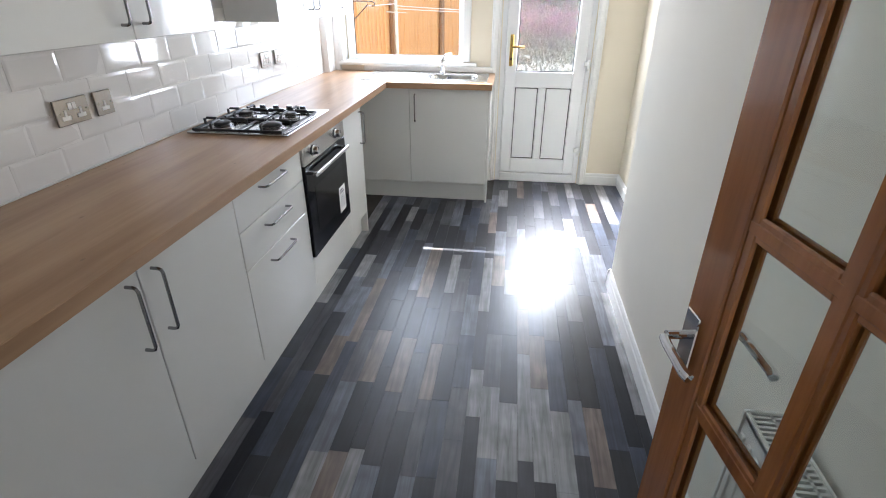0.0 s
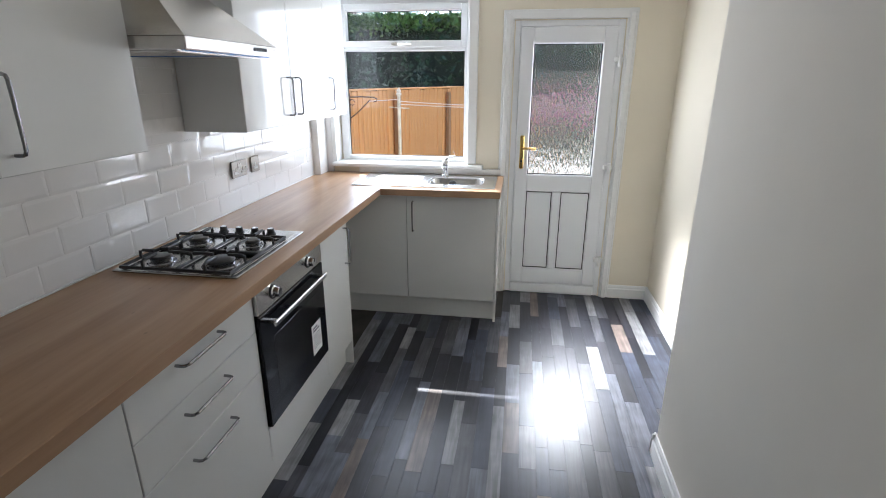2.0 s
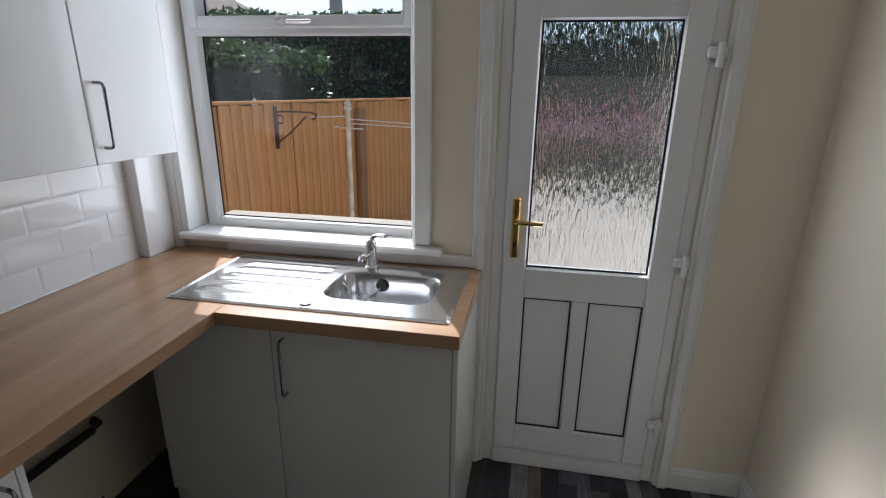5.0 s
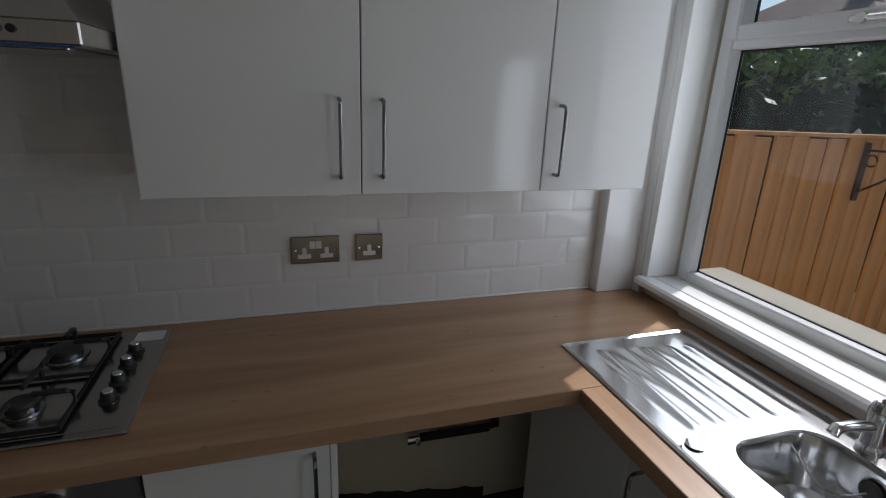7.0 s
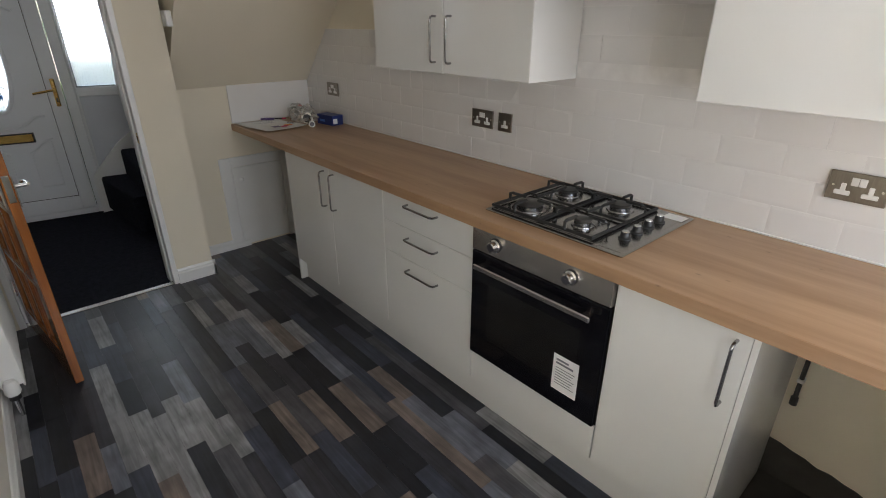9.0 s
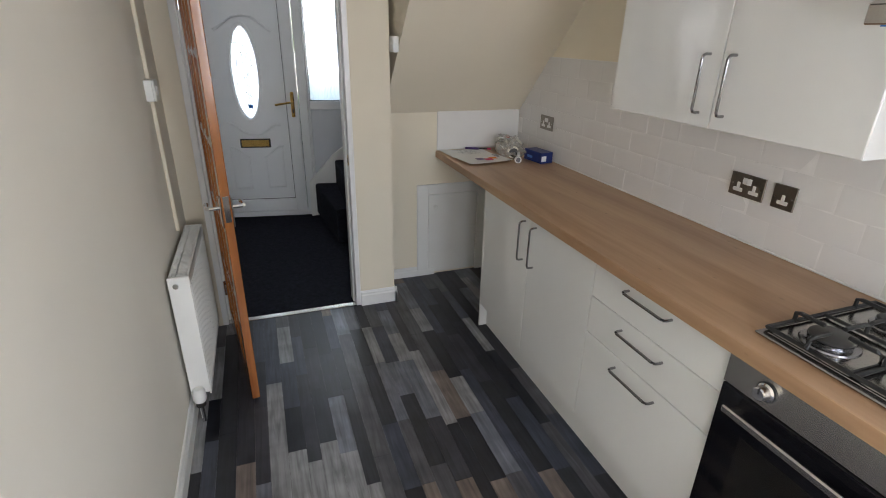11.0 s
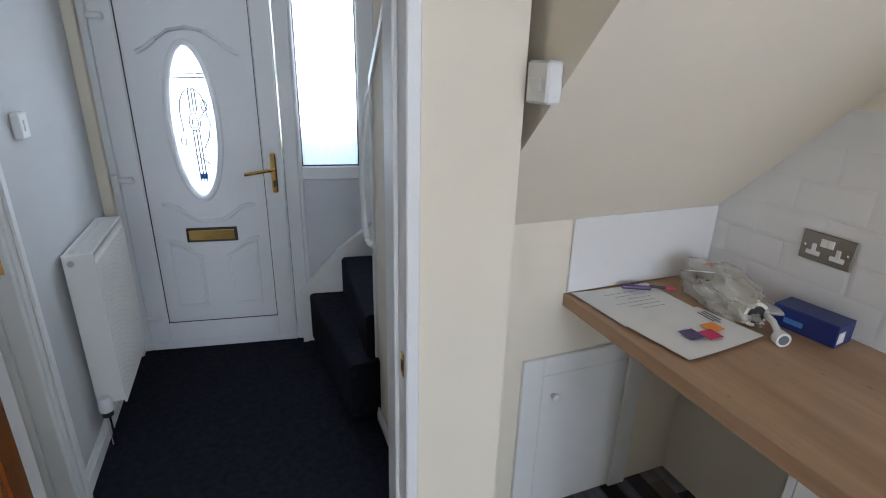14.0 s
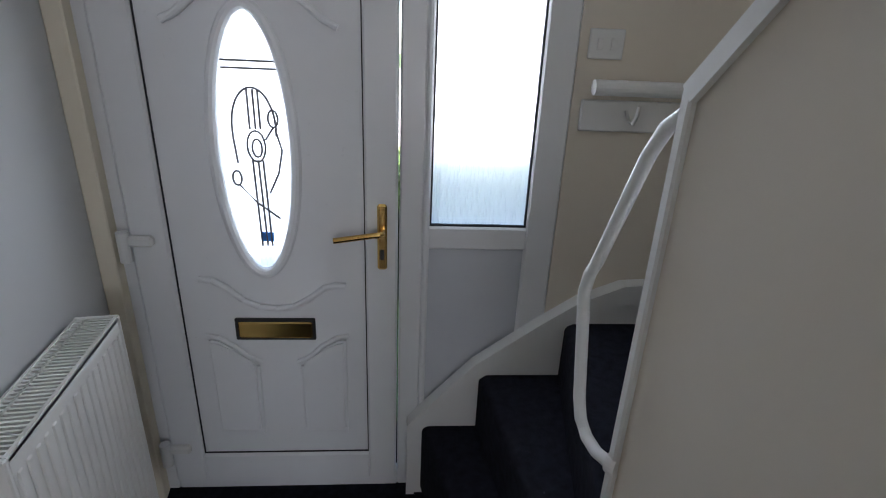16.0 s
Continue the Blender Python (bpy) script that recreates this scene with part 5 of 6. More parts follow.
part("window_frame", boxes((0.936, 0.955, -0.002, 0.065, 0, 2.10), (1.265, 1.36, 0.0, 0.065, 0, 2.10), (0.95, 1.27, 0.001, 0.064, 0.96, 1.035), (0.95, 1.27, 0.001, 0.064, 2.03, 2.10), bev=0.006), UPVC, sl)
part("panel", boxes((0.95, 1.27, 0.02, 0.05, 0.0, 0.97), bev=0.002), material("satin_white_panel", (0.62, 0.64, 0.68), 0.4, vary=0.02), sl)
part("pane", boxes((0.95, 1.27, 0.02, 0.026, 1.03, 2.035)), FROST, sl, "frosted glass").visible_shadow = False
part("gasket", boxes((0.955, 0.961, 0.012, 0.02, 1.035, 2.03), (1.259, 1.265, 0.012, 0.02, 1.035, 2.03), (0.961, 1.259, 0.012, 0.02, 1.035, 1.042)), GASKET, sl)
structure("corner_pipe_cover", boxes((2.20, 2.2495, -2.075, -2.02, 0, HC), bev=0.004), CREAM, "cream boxed pipe in the hall corner", "boxing")

# doorway to the adjoining room
bm = bmesh.new()
for y0, y1 in ((-0.99, -0.92), (-0.17, -0.11)):
    box(bm, XH - 0.016, XH + 0.001, y0, y1, 0, 2.09, bev=0.004)
    box(bm, XH - 0.026, XH - 0.014, y0 + 0.012, y1 - 0.02, 0, 2.08, bev=0.005)
box(bm, XH - 0.0155, XH, -0.92, -0.17, 2.03, 2.09, bev=0.003)
box(bm, XH - 0.005, XH + 0.125, -0.922, -0.895, 0, 2.03, bev=0.003)
box(bm, XH - 0.005, XH + 0.125, -0.195, -0.168, 0, 2.03, bev=0.003)
box(bm, XH + 0.05, XH + 0.07, -0.90, -0.883, 0, 2.02, bev=0.003)
structure("hall_architrave", bm, GLOSS, "worn white gloss door frame in the hall", "door frame")
kp = thing("door_keep", "worn brass lock keep on a white door frame", "lock plate", (XH, -1.0, 1.0))
part("plate", boxes((XH + 0.01, XH + 0.045, -0.896, -0.8935, 0.97, 1.04)), BRASS, kp)
radiator("radiator", "tall narrow white radiator in the hall", on_east(XH, -1.80), 0.53, 0.20, 0.892, 0.125)
hs = thing("light_switch", "white plastic switch on the hall wall", "switch", (XH, -1.17, 1.34))
part("faceplate", boxes((XH - 0.028, XH - 0.001, -1.255, -1.185, 1.335, 1.42), bev=0.004), WHITEPL, hs)
part("rocker", boxes((XH - 0.033, XH - 0.027, -1.232, -1.208, 1.36, 1.395), bev=0.002), WHITEPL, hs)
bm = bmesh.new()
skirting(bm, (XH, -0.99), (XH, -2.05), (-1, 0), 0.09)
skirting(bm, (XS + 0.006, -0.19), (XS + 0.006, -1.06), (1, 0), 0.07, 0.012)
structure("hall_baseboard", bm, GLOSS, "white gloss hall skirting board", "skirting board")

# stairs
st = thing("staircase", "winding stairs with dark navy carpet", "staircase", (0.9, -1.5, 0))
noses = [((1.278, -1.885), (1.205, -1.06)), ((1.088, -1.855), (1.115, -1.10)), ((0.815, -1.81), (1.055, -1.14)), ((0.45, -1.76), (0.95, -1.16)), ((0.15, -1.70), (0.75, -1.16))]
rises = (0.322, 0.54, 0.745, 0.94, 1.135)
for i, (a, b) in enumerate(noses):
    z1 = rises[i]
    bm = prism(bmesh.new(), [a, b, (0.03, b[1]), (0.03, a[1])], 2, max(0.005, z1 - 0.28), z1)
    es = [e for e in bm.edges if abs(e.verts[0].co.z - z1) < 1e-4 and abs(e.verts[1].co.z - z1) < 1e-4 and min(v.co.x for v in e.verts) > 0.3]
    bmesh.ops.bevel(bm, geom=es, offset=0.022, segments=4, affect='EDGES', profile=0.5)
    part("step", bm, CARPET, st, smooth=True)
sg = thing("stair_string", "white painted stair string along the front wall", "stair trim", m=FMM)
prof = [(0.895, -0.02), (0.925, -0.02), (0.925, 0.27), (1.12, 0.485), (1.333, 0.645), (1.457, 0.73), (1.60, 0.79), (2.2, 0.83), (2.2, 0.90), (1.60, 0.86), (1.457, 0.80), (1.333, 0.715), (1.12, 0.555), (0.93, 0.345), (0.895, 0.30)]
part("cap", prism(bmesh.new(), prof, 1, -0.055, 0.0), GLOSS, sg)
part("face", prism(bmesh.new(), [(0.92, -0.02), (0.92, 0.28), (1.12, 0.495), (1.333, 0.655), (1.457, 0.74), (1.60, 0.80), (2.2, 0.84), (2.2, -0.02)], 1, -0.046, -0.002), GLOSS, sg)
sw = prism(bmesh.new(), [(-1.09, 0.0), (-1.09, 1.545), (-0.30, 2.36), (-0.18, 2.36), (-0.18, 0.0)], 0, XS - 0.07, XS)
wst = structure("wall_stair", sw, HALLW, "cream plastered wall beside the stairs", "wall")
cp = wst
part("end_board", boxes((XS - 0.078, XS + 0.012, -1.112, -1.09, 0.16, 1.55), bev=0.004), GLOSS, cp)
part("sloping_board", prism(bmesh.new(), [(-1.112, 1.545), (-0.30, 2.385), (-0.30, 2.36), (-1.09, 1.525)], 0, XS - 0.078, XS + 0.012), GLOSS, cp)
part("foot_block", boxes((XS - 0.02, XS + 0.016, -1.12, -1.08, 0.23, 0.27), bev=0.006), GLOSS, cp)
hr = thing("handrail", "white painted bent metal handrail beside the stairs", "handrail", (XS, -1.09, 0.87))
part("rail", tube(bmesh.new(), [(XS + 0.006, -1.10, 0.872), (XS + 0.01, -1.15, 0.858), (XS + 0.01, -1.19, 0.86), (XS + 0.01, -1.222, 0.88), (XS + 0.01, -1.24, 0.92), (XS + 0.01, -1.285, 1.14), (XS + 0.01, -1.275, 1.185), (XS + 0.01, -1.255, 1.22), (XS + 0.01, -1.16, 1.44), (XS + 0.006, -1.135, 1.485), (XS - 0.005, -1.11, 1.51)], 0.0125, 12), GLOSS, hr, smooth=True)
part("boss", cyl(bmesh.new(), (XS - 0.005, -1.092, 0.873), (XS + 0.004, -1.112, 0.871), 0.022, seg=18), GLOSS, hr)
ck = thing("coat_rack", "white painted coat hook board on the stair wall", "coat rack", m=FMM)
part("board", boxes((1.385, 2.3, -0.018, -0.001, 1.35, 1.44), bev=0.004), GLOSS, ck)
part("shelf_rail", cyl(bmesh.new(), (1.405, -0.04, 1.475), (2.3, -0.04, 1.475), 0.022, seg=16), GLOSS, ck)
part("hook", tube(bmesh.new(), [(1.52, -0.018, 1.41), (1.52, -0.045, 1.385), (1.525, -0.065, 1.38), (1.528, -0.075, 1.40), (1.53, -0.078, 1.43)], 0.006, 8), GLOSS, ck, smooth=True)
s2 = thing("light_switch", "white double switch by the stair window", "switch", m=FMM)
part("faceplate", boxes((1.385, 1.485, -0.012, -0.001, 1.55, 1.63), bev=0.003), WHITEPL, s2)
for u in (1.415, 1.455):
    part("rocker", boxes((u - 0.008, u + 0.008, -0.016, -0.011, 1.575, 1.605), bev=0.001), WHITEPL, s2)
structure("wall_stairwell", boxes((-0.1, 0.02, -2.3, YE - 0.1, 0, HC), (0.02, XS - 0.07, -0.62, -0.5, 1.2, HC)), HALLW, "pale wall of the stairwell", "wall")


# ---- outside ----
GZ = -0.12
CONC = material("pale_concrete", (0.48, 0.42, 0.36), 0.9, vary=0.12, scale=3, bump=0.5, bump_scale=40)
LAWN = material("lawn", (0.07, 0.11, 0.03), 0.95, vary=0.4, scale=8, bump=1.0, bump_scale=80)
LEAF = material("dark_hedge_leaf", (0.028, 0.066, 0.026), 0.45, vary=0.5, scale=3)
LEAFL = material("sunlit_and_yellow_leaf", (0.11, 0.19, 0.04), 0.5, vary=0.4, scale=3)
# Near-black colour standing for the shade deep between the leaves.
CORE_SHADE = material("hedge_core", (0.02, 0.025, 0.015), 0.95, vary=0.3, scale=5, bump=0.6)
FLOWER = material("pink_blossom", (0.62, 0.14, 0.36), 0.7, vary=0.25, scale=20)
STEM = material("brown_stems", (0.06, 0.045, 0.03), 0.9, vary=0.4, scale=9)
ROOFT = material("brown_roof_tile", (0.20, 0.13, 0.11), 0.85, vary=0.25, scale=6, bump=0.5, bump_scale=20)
RENDER = material("grey_render", (0.45, 0.42, 0.38), 0.9, vary=0.08, scale=3, bump=0.3)
POLEM = material("chipped_white_pole", (0.62, 0.58, 0.52), 0.6, vary=0.3, scale=12, bump=0.2)
RUST = material("rusty_iron", (0.09, 0.05, 0.035), 0.7, 0.5, vary=0.4, scale=30)
LINE = material("pale_cord", (0.7, 0.62, 0.62), 0.7)

gr = bmesh.new()
for a in ((-600, 600, 4.5, 1200), (-600, 600, -1200, -2.35)):
    vs = [gr.verts.new((x, y, GZ)) for x, y in ((a[0], a[2]), (a[1], a[2]), (a[1], a[3]), (a[0], a[3]))]
    gr.faces.new(vs)
structure("ground", gr, LAWN, "mown green grass outside", "ground")
# The far front slab is added so the frosted panes look out on white.
structure("pavement", boxes((-0.2, 6.0, 4.5, 11.35, GZ - 0.05, GZ + 0.03), (-40, 60, -60, -6.5, GZ - 0.05, GZ + 0.03)), CONC, "pale concrete paving by the house and an added pale ground in front", "paving")
structure("outer_sill", boxes((0.09, 1.13, 4.385, 4.56, 0.945, 0.985), bev=0.004), CONC, "pale outside window sill", "window sill")
# Unseen overhang, added and sized to block sun through the top light.
structure("eaves", boxes((-1.0, 3.4, 4.50, 4.95, 2.47, 2.55)), WHITEPL, "unseen white eaves added to shade the window's top light", "eaves")
structure("outer_wall", boxes((-2.5, -0.15, 4.40, 4.5, GZ, 2.5), (2.70, 5.0, 4.40, 4.5, GZ, 2.5)), RENDER, "grey rendered house wall", "wall")

# close boarded fence running away from the house
FP, FD = Vector((-0.65, 4.3, 0)), Vector((0.75, 3.3, 0)).normalized()
FR = math.atan2(FD.y, FD.x)
fe = thing("fence", "orange-stained close boarded timber fence", "fence", m=Matrix.Translation(FP) @ Matrix.Rotation(FR, 4, 'Z'))
rf = random.Random(11)
x, count = 0.0, 0
bmeshes = {}
while x < 5.7:
    w = rf.choice((0.085, 0.09, 0.095))
    if w not in bmeshes:
        bmeshes[w] = finish(box(bmesh.new(), 0, w, -0.009, 0.009, GZ, 1.455, bev=0.003), "board", FENCEW)
    ob = new("board", bmeshes[w])
    ob.parent = fe
    ob.location = (x, rf.uniform(-0.004, 0.004) + (0.003 if count % 2 else 0), rf.uniform(-0.008, 0.008))
    ob.rotation_euler = (0, rf.gauss(0, 0.003), rf.gauss(0, 0.02))
    x += w + 0.011
    count += 1
for px in (2.55, 4.35, 5.55):
    part("post", boxes((px, px + 0.1, -0.07, -0.02, GZ, 1.40), bev=0.004), POSTW, fe)
part("capping", boxes((0, 5.7, -0.02, 0.035, 1.458, 1.478), bev=0.003), FENCEW, fe)
br = thing("hanging_bracket", "rusty iron hanging-basket bracket on the fence", "bracket", m=Matrix.Translation(FP) @ Matrix.Rotation(FR, 4, 'Z'))
part("back_bar", boxes((1.50, 1.53, -0.03, -0.014, 1.14, 1.44), bev=0.003), RUST, br)
part("arm", tube(bmesh.new(), [(1.515, -0.02, 1.40), (1.56, -0.12, 1.405), (1.62, -0.26, 1.40), (1.63, -0.29, 1.385), (1.625, -0.285, 1.36), (1.615, -0.26, 1.355)], 0.007, 8), RUST, br, smooth=True)
part("brace", tube(bmesh.new(), [(1.515, -0.02, 1.18), (1.56, -0.10, 1.25), (1.60, -0.22, 1.37)], 0.006, 8), RUST, br, smooth=True)
part("scroll", tube(bmesh.new(), [(1.53 + 0.0 * k, -0.05 - 0.03 * math.cos(k * 0.7), 1.35 + 0.03 * math.sin(k * 0.7)) for k in range(9)], 0.005, 6), RUST, br)
tp2 = thing("trellis_feet", "dark iron foot bracket at the fence bottom", "bracket", (0.1, 5.9, GZ))
part("stay", tube(bmesh.new(), [(0.05, 5.75, GZ + 0.03), (0.12, 5.85, 0.25), (0.2, 5.9, 0.2)], 0.012, 8), RUST, tp2)


def pole(x, y, h, r):
    t = thing("clothes_pole", "chipped white clothes pole with a finial and cross arm", "clothes pole", (x, y, GZ), group="clothes poles")
    part("post", cyl(bmesh.new(), (x, y, GZ), (x, y, h), r, r * 0.85, 12), POLEM, t, smooth=True)
    part("finial", lathe(bmesh.new(), [(0, 0), (r * 1.5, 0), (r * 1.5, 0.012), (r * 0.9, 0.02), (r * 1.25, 0.04), (r * 0.6, 0.06), (0, 0.075)], Matrix.Translation((x, y, h - 0.005)), 12), POLEM, t, smooth=True)
    part("cross_arm", tube(bmesh.new(), [(x - 0.11, y, h - 0.13), (x + 0.11, y, h - 0.14)], 0.006, 6), POLEM, t)
    return t


pole(0.22, 5.86, 1.43, 0.02)
pole(-1.05, 6.8, 1.40, 0.02)
pole(2.9, 6.3, 1.43, 0.02)
cl = thing("washing_line", "pale washing lines strung between poles", "washing line", (0.2, 5.86, 1.38))
for a, b, dz in (((0.22, 5.86, 1.36), (2.9, 6.3, 1.38), 0.06), ((0.22, 5.86, 1.33), (2.9, 6.3, 1.35), 0.05), ((-1.05, 6.8, 1.36), (0.22, 5.86, 1.38), 0.03)):
    a, b = Vector(a), Vector(b)
    part("cord", tube(bmesh.new(), [a.lerp(b, i / 12) - Vector((0, 0, dz * math.sin(i / 12 * math.pi))) for i in range(13)], 0.004, 5), LINE, cl)


def leaf_mass(name, label, category, boxes_, count, size, mats, seed, kind=""):
    """A hedge: a rough dark core for the shade inside and thousands of small leaves over an uneven surface."""
    t = thing(name, label, category, boxes_[0][0:3:2] + (GZ,) if False else (boxes_[0][0], boxes_[0][2], GZ), kind=kind)
    r = random.Random(seed)
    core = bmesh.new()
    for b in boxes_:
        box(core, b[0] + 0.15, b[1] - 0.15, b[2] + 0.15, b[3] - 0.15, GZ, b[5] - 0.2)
    part("core", core, CORE_SHADE, t)
    for mi, mat in enumerate(mats):
        verts, faces = [], []
        for k in range(count // len(mats)):
            b = r.choice(boxes_)
            face = r.random()
            x, y, z = r.uniform(b[0], b[1]), r.uniform(b[2], b[3]), r.uniform(b[4], b[5])
            if face < 0.45:
                y = b[2]
            elif face < 0.65:
                x = b[1]
            elif face < 0.72:
                x = b[0]
            else:
                z = b[5]
            # The second leaf colour gathers near the top.
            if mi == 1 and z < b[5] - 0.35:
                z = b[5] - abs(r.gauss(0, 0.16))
            lump = noise.noise(Vector((x * 0.9, y * 0.9, z * 1.1))) * 0.28 + noise.noise(Vector((x * 3, y * 3, z * 3))) * 0.12
            n = Vector((0, -1, 0)) if y == b[2] else Vector((1, 0, 0)) if x == b[1] else Vector((0, 0, 1))
            c = Vector((x, y, z)) + n * lump + Vector((r.gauss(0, 0.05), r.gauss(0, 0.05), r.gauss(0, 0.05)))
            u = Vector((r.gauss(0, 1), r.gauss(0, 1), r.gauss(0, 1))).normalized()
            w = u.cross(Vector((r.gauss(0, 1), r.gauss(0, 1), r.gauss(0, 1)))).normalized()
            s = size * r.uniform(0.6, 1.3)
            o = len(verts)
            verts += [c - u * s, c + w * s * 0.45, c + u * s, c - w * s * 0.45]
            faces.append((o, o + 1, o + 2, o + 3))
        me = bpy.data.meshes.new("leaves")
        me.from_pydata([tuple(v) for v in verts], [], faces)
        me.materials.append(mat)
        lv = new("leaves", me)
        lv.parent = t
        lv.matrix_parent_inverse = t.matrix_basis.inverted()
        tagged(lv, kind="stuff")
    return t


# Paler leaves along these two tops put the sunlight into the colour.
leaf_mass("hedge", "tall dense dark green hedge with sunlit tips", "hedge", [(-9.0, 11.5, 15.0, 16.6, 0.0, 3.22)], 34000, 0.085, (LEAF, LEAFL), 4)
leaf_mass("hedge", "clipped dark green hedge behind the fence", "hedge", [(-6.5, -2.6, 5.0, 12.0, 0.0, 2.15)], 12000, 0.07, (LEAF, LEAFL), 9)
leaf_mass("hedge", "low yellow-green garden hedge outside the side window", "hedge", [(-0.6, 1.9, -4.6, -3.6, 0.0, 0.80)], 5000, 0.06, (LEAFL, LEAFL), 17)
# flowering shrubs beyond the back door
sb = thing("flowering_shrub", "leggy shrubs with a band of pink blossom", "shrub", (2.2, 11.4, GZ))
rv, verts, faces = random.Random(21), {0: [], 1: [], 2: []}, {0: [], 1: [], 2: []}
for k in range(5200):
    kind = 0 if k < 2600 else 1 if k < 3900 else 2
    x = rv.uniform(0.9, 5.2)
    y = 11.4 + rv.uniform(0, 0.6)
    z = rv.uniform(GZ, 0.85) if kind == 0 else 1.0 + rv.gauss(0, 0.05) + 0.06 * noise.noise(Vector((x * 3, 0, 0))) if kind == 1 else rv.uniform(0.2, 1.05)
    c = Vector((x, y, z))
    u = Vector((rv.gauss(0, 0.3), rv.gauss(0, 0.3), 1)).normalized() if kind == 0 else Vector((rv.gauss(0, 1), rv.gauss(0, 1), rv.gauss(0, 1))).normalized()
    w = u.cross(Vector((rv.gauss(0, 1), rv.gauss(0, 1), rv.gauss(0, 1)))).normalized()
    s, q = (0.09, 0.12) if kind == 0 else (0.06, 0.8) if kind == 1 else (0.05, 0.4)
    o = len(verts[kind])
    verts[kind] += [c - u * s, c + w * s * q, c + u * s, c - w * s * q]
    faces[kind].append((o, o + 1, o + 2, o + 3))
for kind, (nm, mat) in enumerate((("stems", STEM), ("blossom", FLOWER), ("leaves", LEAF))):
    me = bpy.data.meshes.new(nm)
    me.from_pydata([tuple(v) for v in verts[kind]], [], faces[kind])
    me.materials.append(mat)
    ob = new(nm, me)
    ob.parent = sb
    ob.matrix_parent_inverse = sb.matrix_basis.inverted()
    tagged(ob, kind="stuff")


def house(x, y, w, d, eave, ridge, chimney):
    t = thing("house", "grey rendered neighbouring house with a brown tiled roof", "house", (x, y, GZ))
    part("wall", boxes((x - w / 2, x + w / 2, y, y + d, GZ, eave)), RENDER, t)
    bm = bmesh.new()
    o = 0.35
    a = [bm.verts.new(v) for v in ((x - w / 2 - o, y - o, eave), (x + w / 2 + o, y - o, eave), (x + w / 2 + o, y + d + o, eave), (x - w / 2 - o, y + d + o, eave))]
    b = [bm.verts.new(v) for v in ((x - w / 2 + d * 0.45, y + d / 2, ridge), (x + w / 2 - d * 0.45, y + d / 2, ridge))]
    bm.faces.new((a[0], a[1], b[1], b[0])), bm.faces.new((a[1], a[2], b[1])), bm.faces.new((a[2], a[3], b[0], b[1])), bm.faces.new((a[3], a[0], b[0])), bm.faces.new(a)
    rf_ = part("roof", bm, ROOFT, t)
    cx, cz = chimney
    bm = boxes((cx - 0.35, cx + 0.35, y + d / 2 - 0.3, y + d / 2 + 0.3, ridge - 1.4, cz), (cx - 0.42, cx + 0.42, y + d / 2 - 0.37, y + d / 2 + 0.37, cz - 0.2, cz - 0.08))
    for k in (-0.17, 0.17):
        cyl(bm, (cx + k, y + d / 2, cz), (cx + k, y + d / 2, cz + 0.3), 0.1, seg=10)
    part("chimney", bm, RENDER, rf_)
    for k in range(3):
        wx = x - w / 3 + k * w / 3
        wn_ = part("window", boxes((wx - 0.6, wx + 0.6, y - 0.03, y + 0.05, eave - 1.5, eave - 0.4), bev=0.02), UPVC, t)
        part("pane", boxes((wx - 0.52, wx + 0.52, y - 0.04, y - 0.03, eave - 1.42, eave - 0.48)), OVENGL, wn_)
    return t


house(-13.5, 18.5, 9.0, 7.0, 3.3, 5.6, (-12.0, 6.4))
house(-13.0, 34.0, 12.0, 8.0, 3.6, 6.3, (-12.6, 7.6))


# ---- pieces: wall tiles and floor strips ----
def tile_mesh(w, h):
    """A bevelled metro tile lying in the wall plane, face towards +x."""
    bm = bmesh.new()
    e, d = 0.011, 0.0011
    a = [bm.verts.new((0.004, y, z)) for y, z in ((0, 0), (w, 0), (w, h), (0, h))]
    b = [bm.verts.new((0.0085, y, z)) for y, z in ((0, 0), (w, 0), (w, h), (0, h))]
    c = [bm.verts.new((0.0085 + d, y, z)) for y, z in ((e, e), (w - e, e), (w - e, h - e), (e, h - e))] if w > 0.04 and h > 0.04 else None
    for i in range(4):
        j = (i + 1) % 4
        bm.faces.new((a[i], a[j], b[j], b[i]))
        if c:
            bm.faces.new((b[i], b[j], c[j], c[i]))
    bm.faces.new(c or b)
    return finish(bm, "tile", TILE)


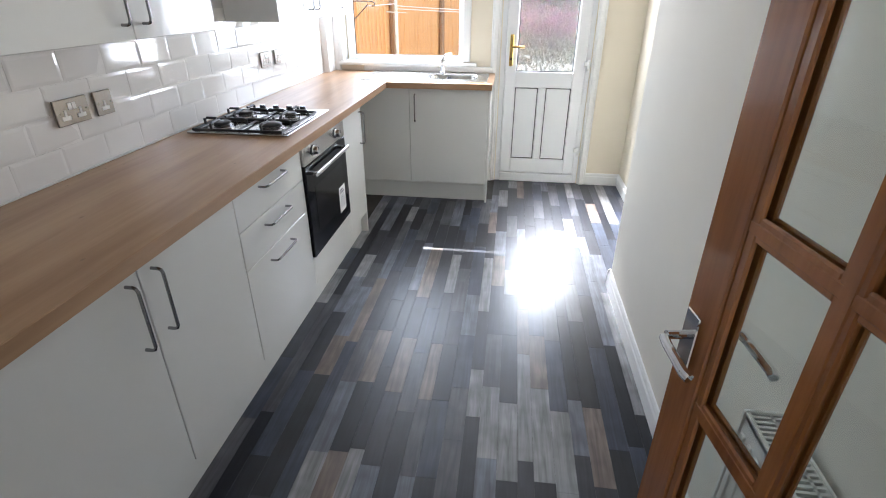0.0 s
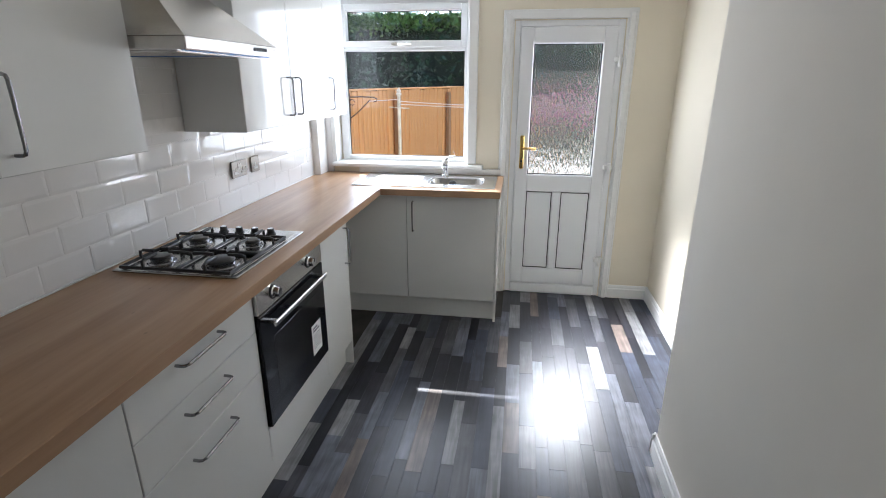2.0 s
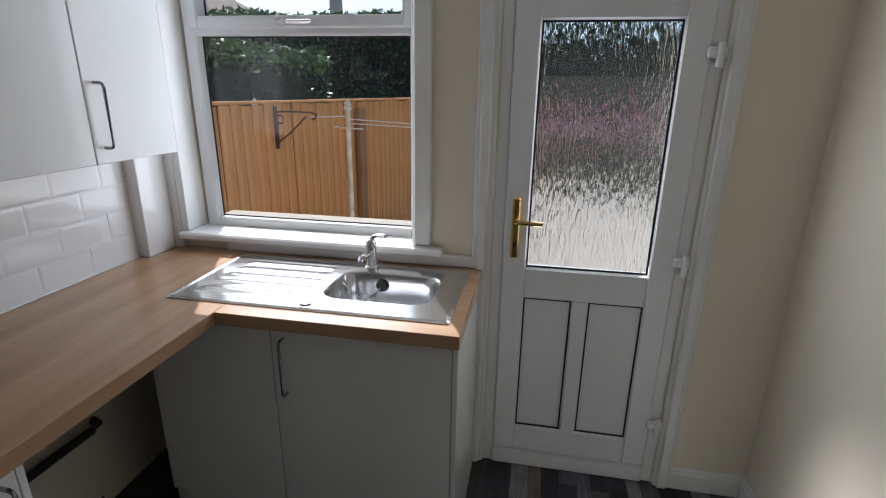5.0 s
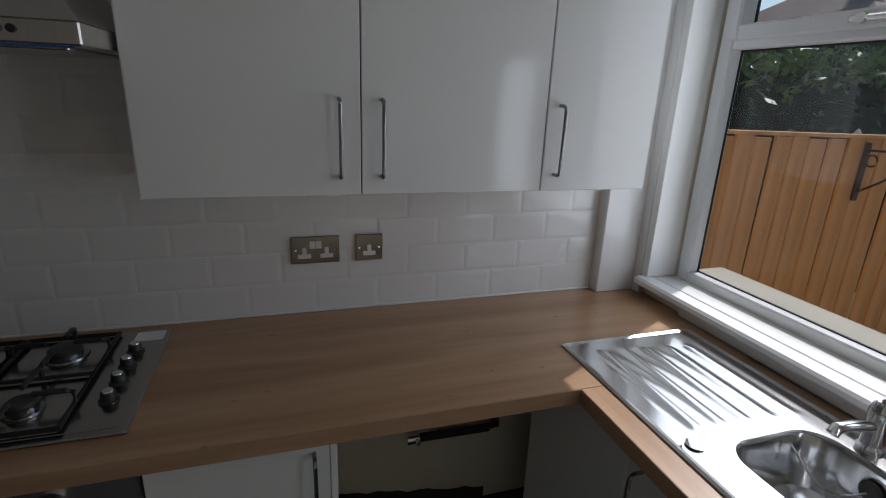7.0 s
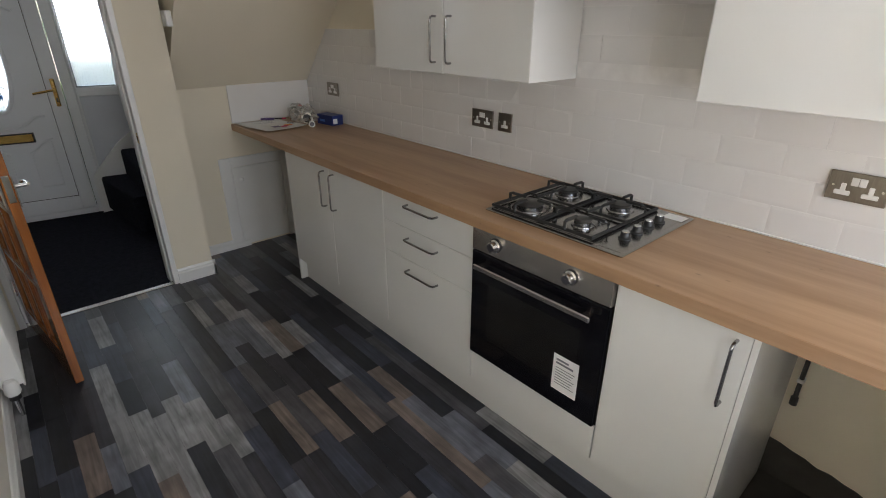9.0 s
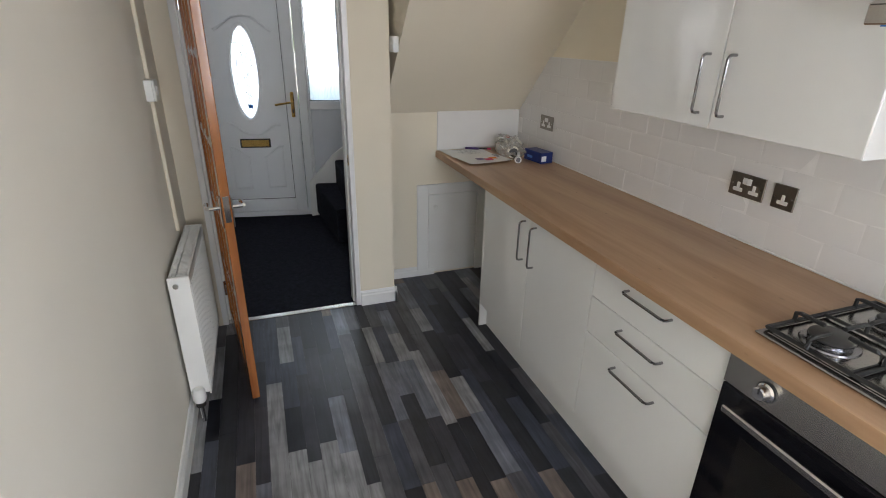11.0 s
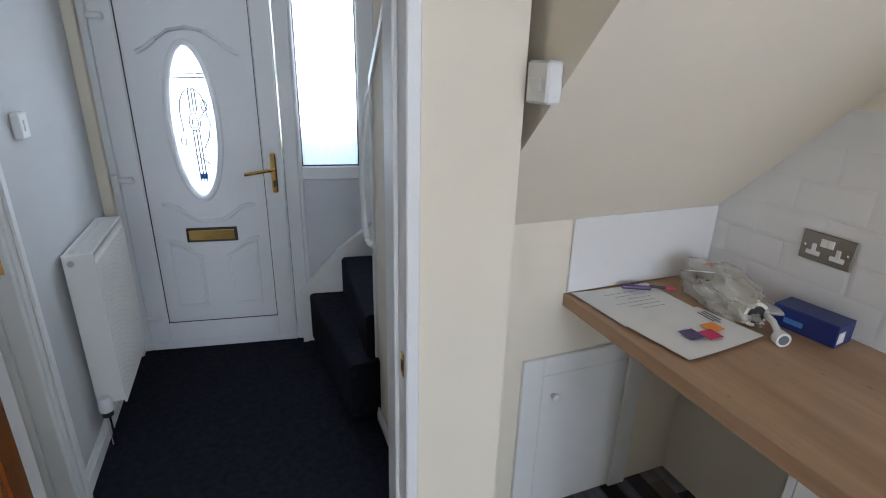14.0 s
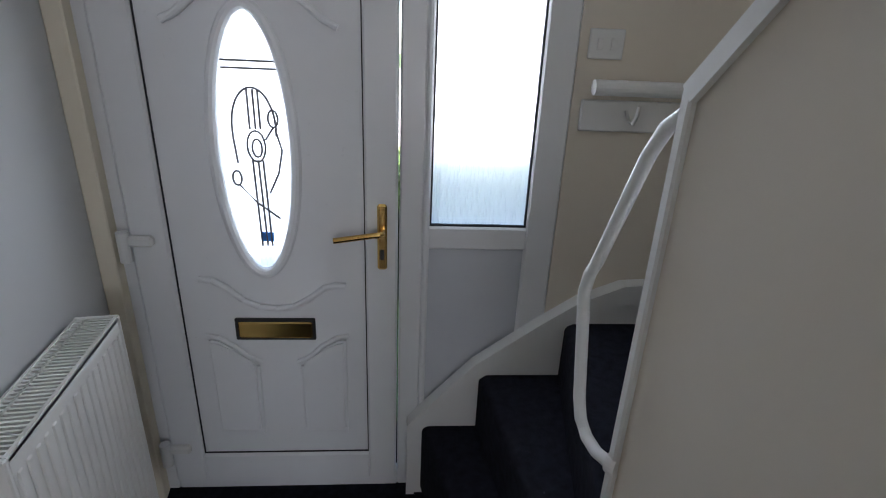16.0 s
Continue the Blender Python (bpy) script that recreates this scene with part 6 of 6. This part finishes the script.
ts = tagged(new("tiled_splashback", finish(boxes((0.0, 0.0078, YE, 4.012, WT, 1.515), (0.0, 0.0078, 1.99, 2.62, 1.515, 2.12)), "tiled_splashback", GROUT)), "white bevelled metro tiles with pale grout", "wall tiles", kind="structure")
TW, TH, J = 0.2, 0.1, 0.0016
cache = {}


def tile_run(y0, y1, z0, z1, row0):
    r, z = row0, z0
    while z < z1 - 0.02:
        h = min(TH, z1 - z) - J
        y = -0.4 + (0.1 if r % 2 else 0.0)
        while y < y1:
            a, b = max(y, y0), min(y + TW, y1)
            if b - a > 0.02:
                key = (round(b - a, 3), round(h, 3))
                if key not in cache:
                    cache[key] = tile_mesh(b - a - J, h)
                ob = new("tile", cache[key])
                ob.parent = ts
                ob.location = (random.uniform(-0.0004, 0.0004), a, z)
                ob.rotation_euler = (0, random.gauss(0, 0.004), random.gauss(0, 0.004))
            y += TW
        r += 1
        z += TH


tile_run(YE, 1.0, WT + 0.004, 1.514, 0)
tile_run(1.0, 4.012, WT + 0.004, 1.354, 0)
tile_run(1.99, 2.62, 1.414, 2.1, 5)
structure("sealant", boxes((0.0, 0.016, YE, 4.012, WT, WT + 0.006), bev=0.002), WHITEPL, "white sealant bead along the worktop", "sealant")

# vinyl strips, printed boards laid along the room
fl = bpy.data.objects["floor"]
SW, SL = 0.0735, 0.37


def strip_mesh(w, l):
    bm = bmesh.new()
    g = 0.0004
    box(bm, g, w - g, g, l - g, -0.003, 0.0)
    return finish(bm, "strip", VINYL)


scache = {}
rs = random.Random(5)
col = 0
x = 0.0
while x < XA:
    wide = SW if col % 3 else 0.056
    xa, xb = x, min(x + wide, XA)
    y0s = YE if x < 0.985 else -0.06
    y1s = 0.45 if x < 0.5 else YW if x > 1.37 else 3.72
    y = y0s - rs.random() * SL
    while y < y1s:
        long = rs.choice((0.28, SL, SL, 0.46, 0.6))
        a, b = max(y, y0s), min(y + long, y1s)
        y += long
        if b - a < 0.02 or (x >= XR - 0.01 and b < YA):
            continue
        key = (round(xb - xa, 4), round(b - a, 3))
        if key not in scache:
            scache[key] = strip_mesh(xb - xa, b - a)
        ob = new("strip", scache[key])
        ob.parent = fl
        ob.location = (xa, a, 0.0)
    x += wide
    col += 1
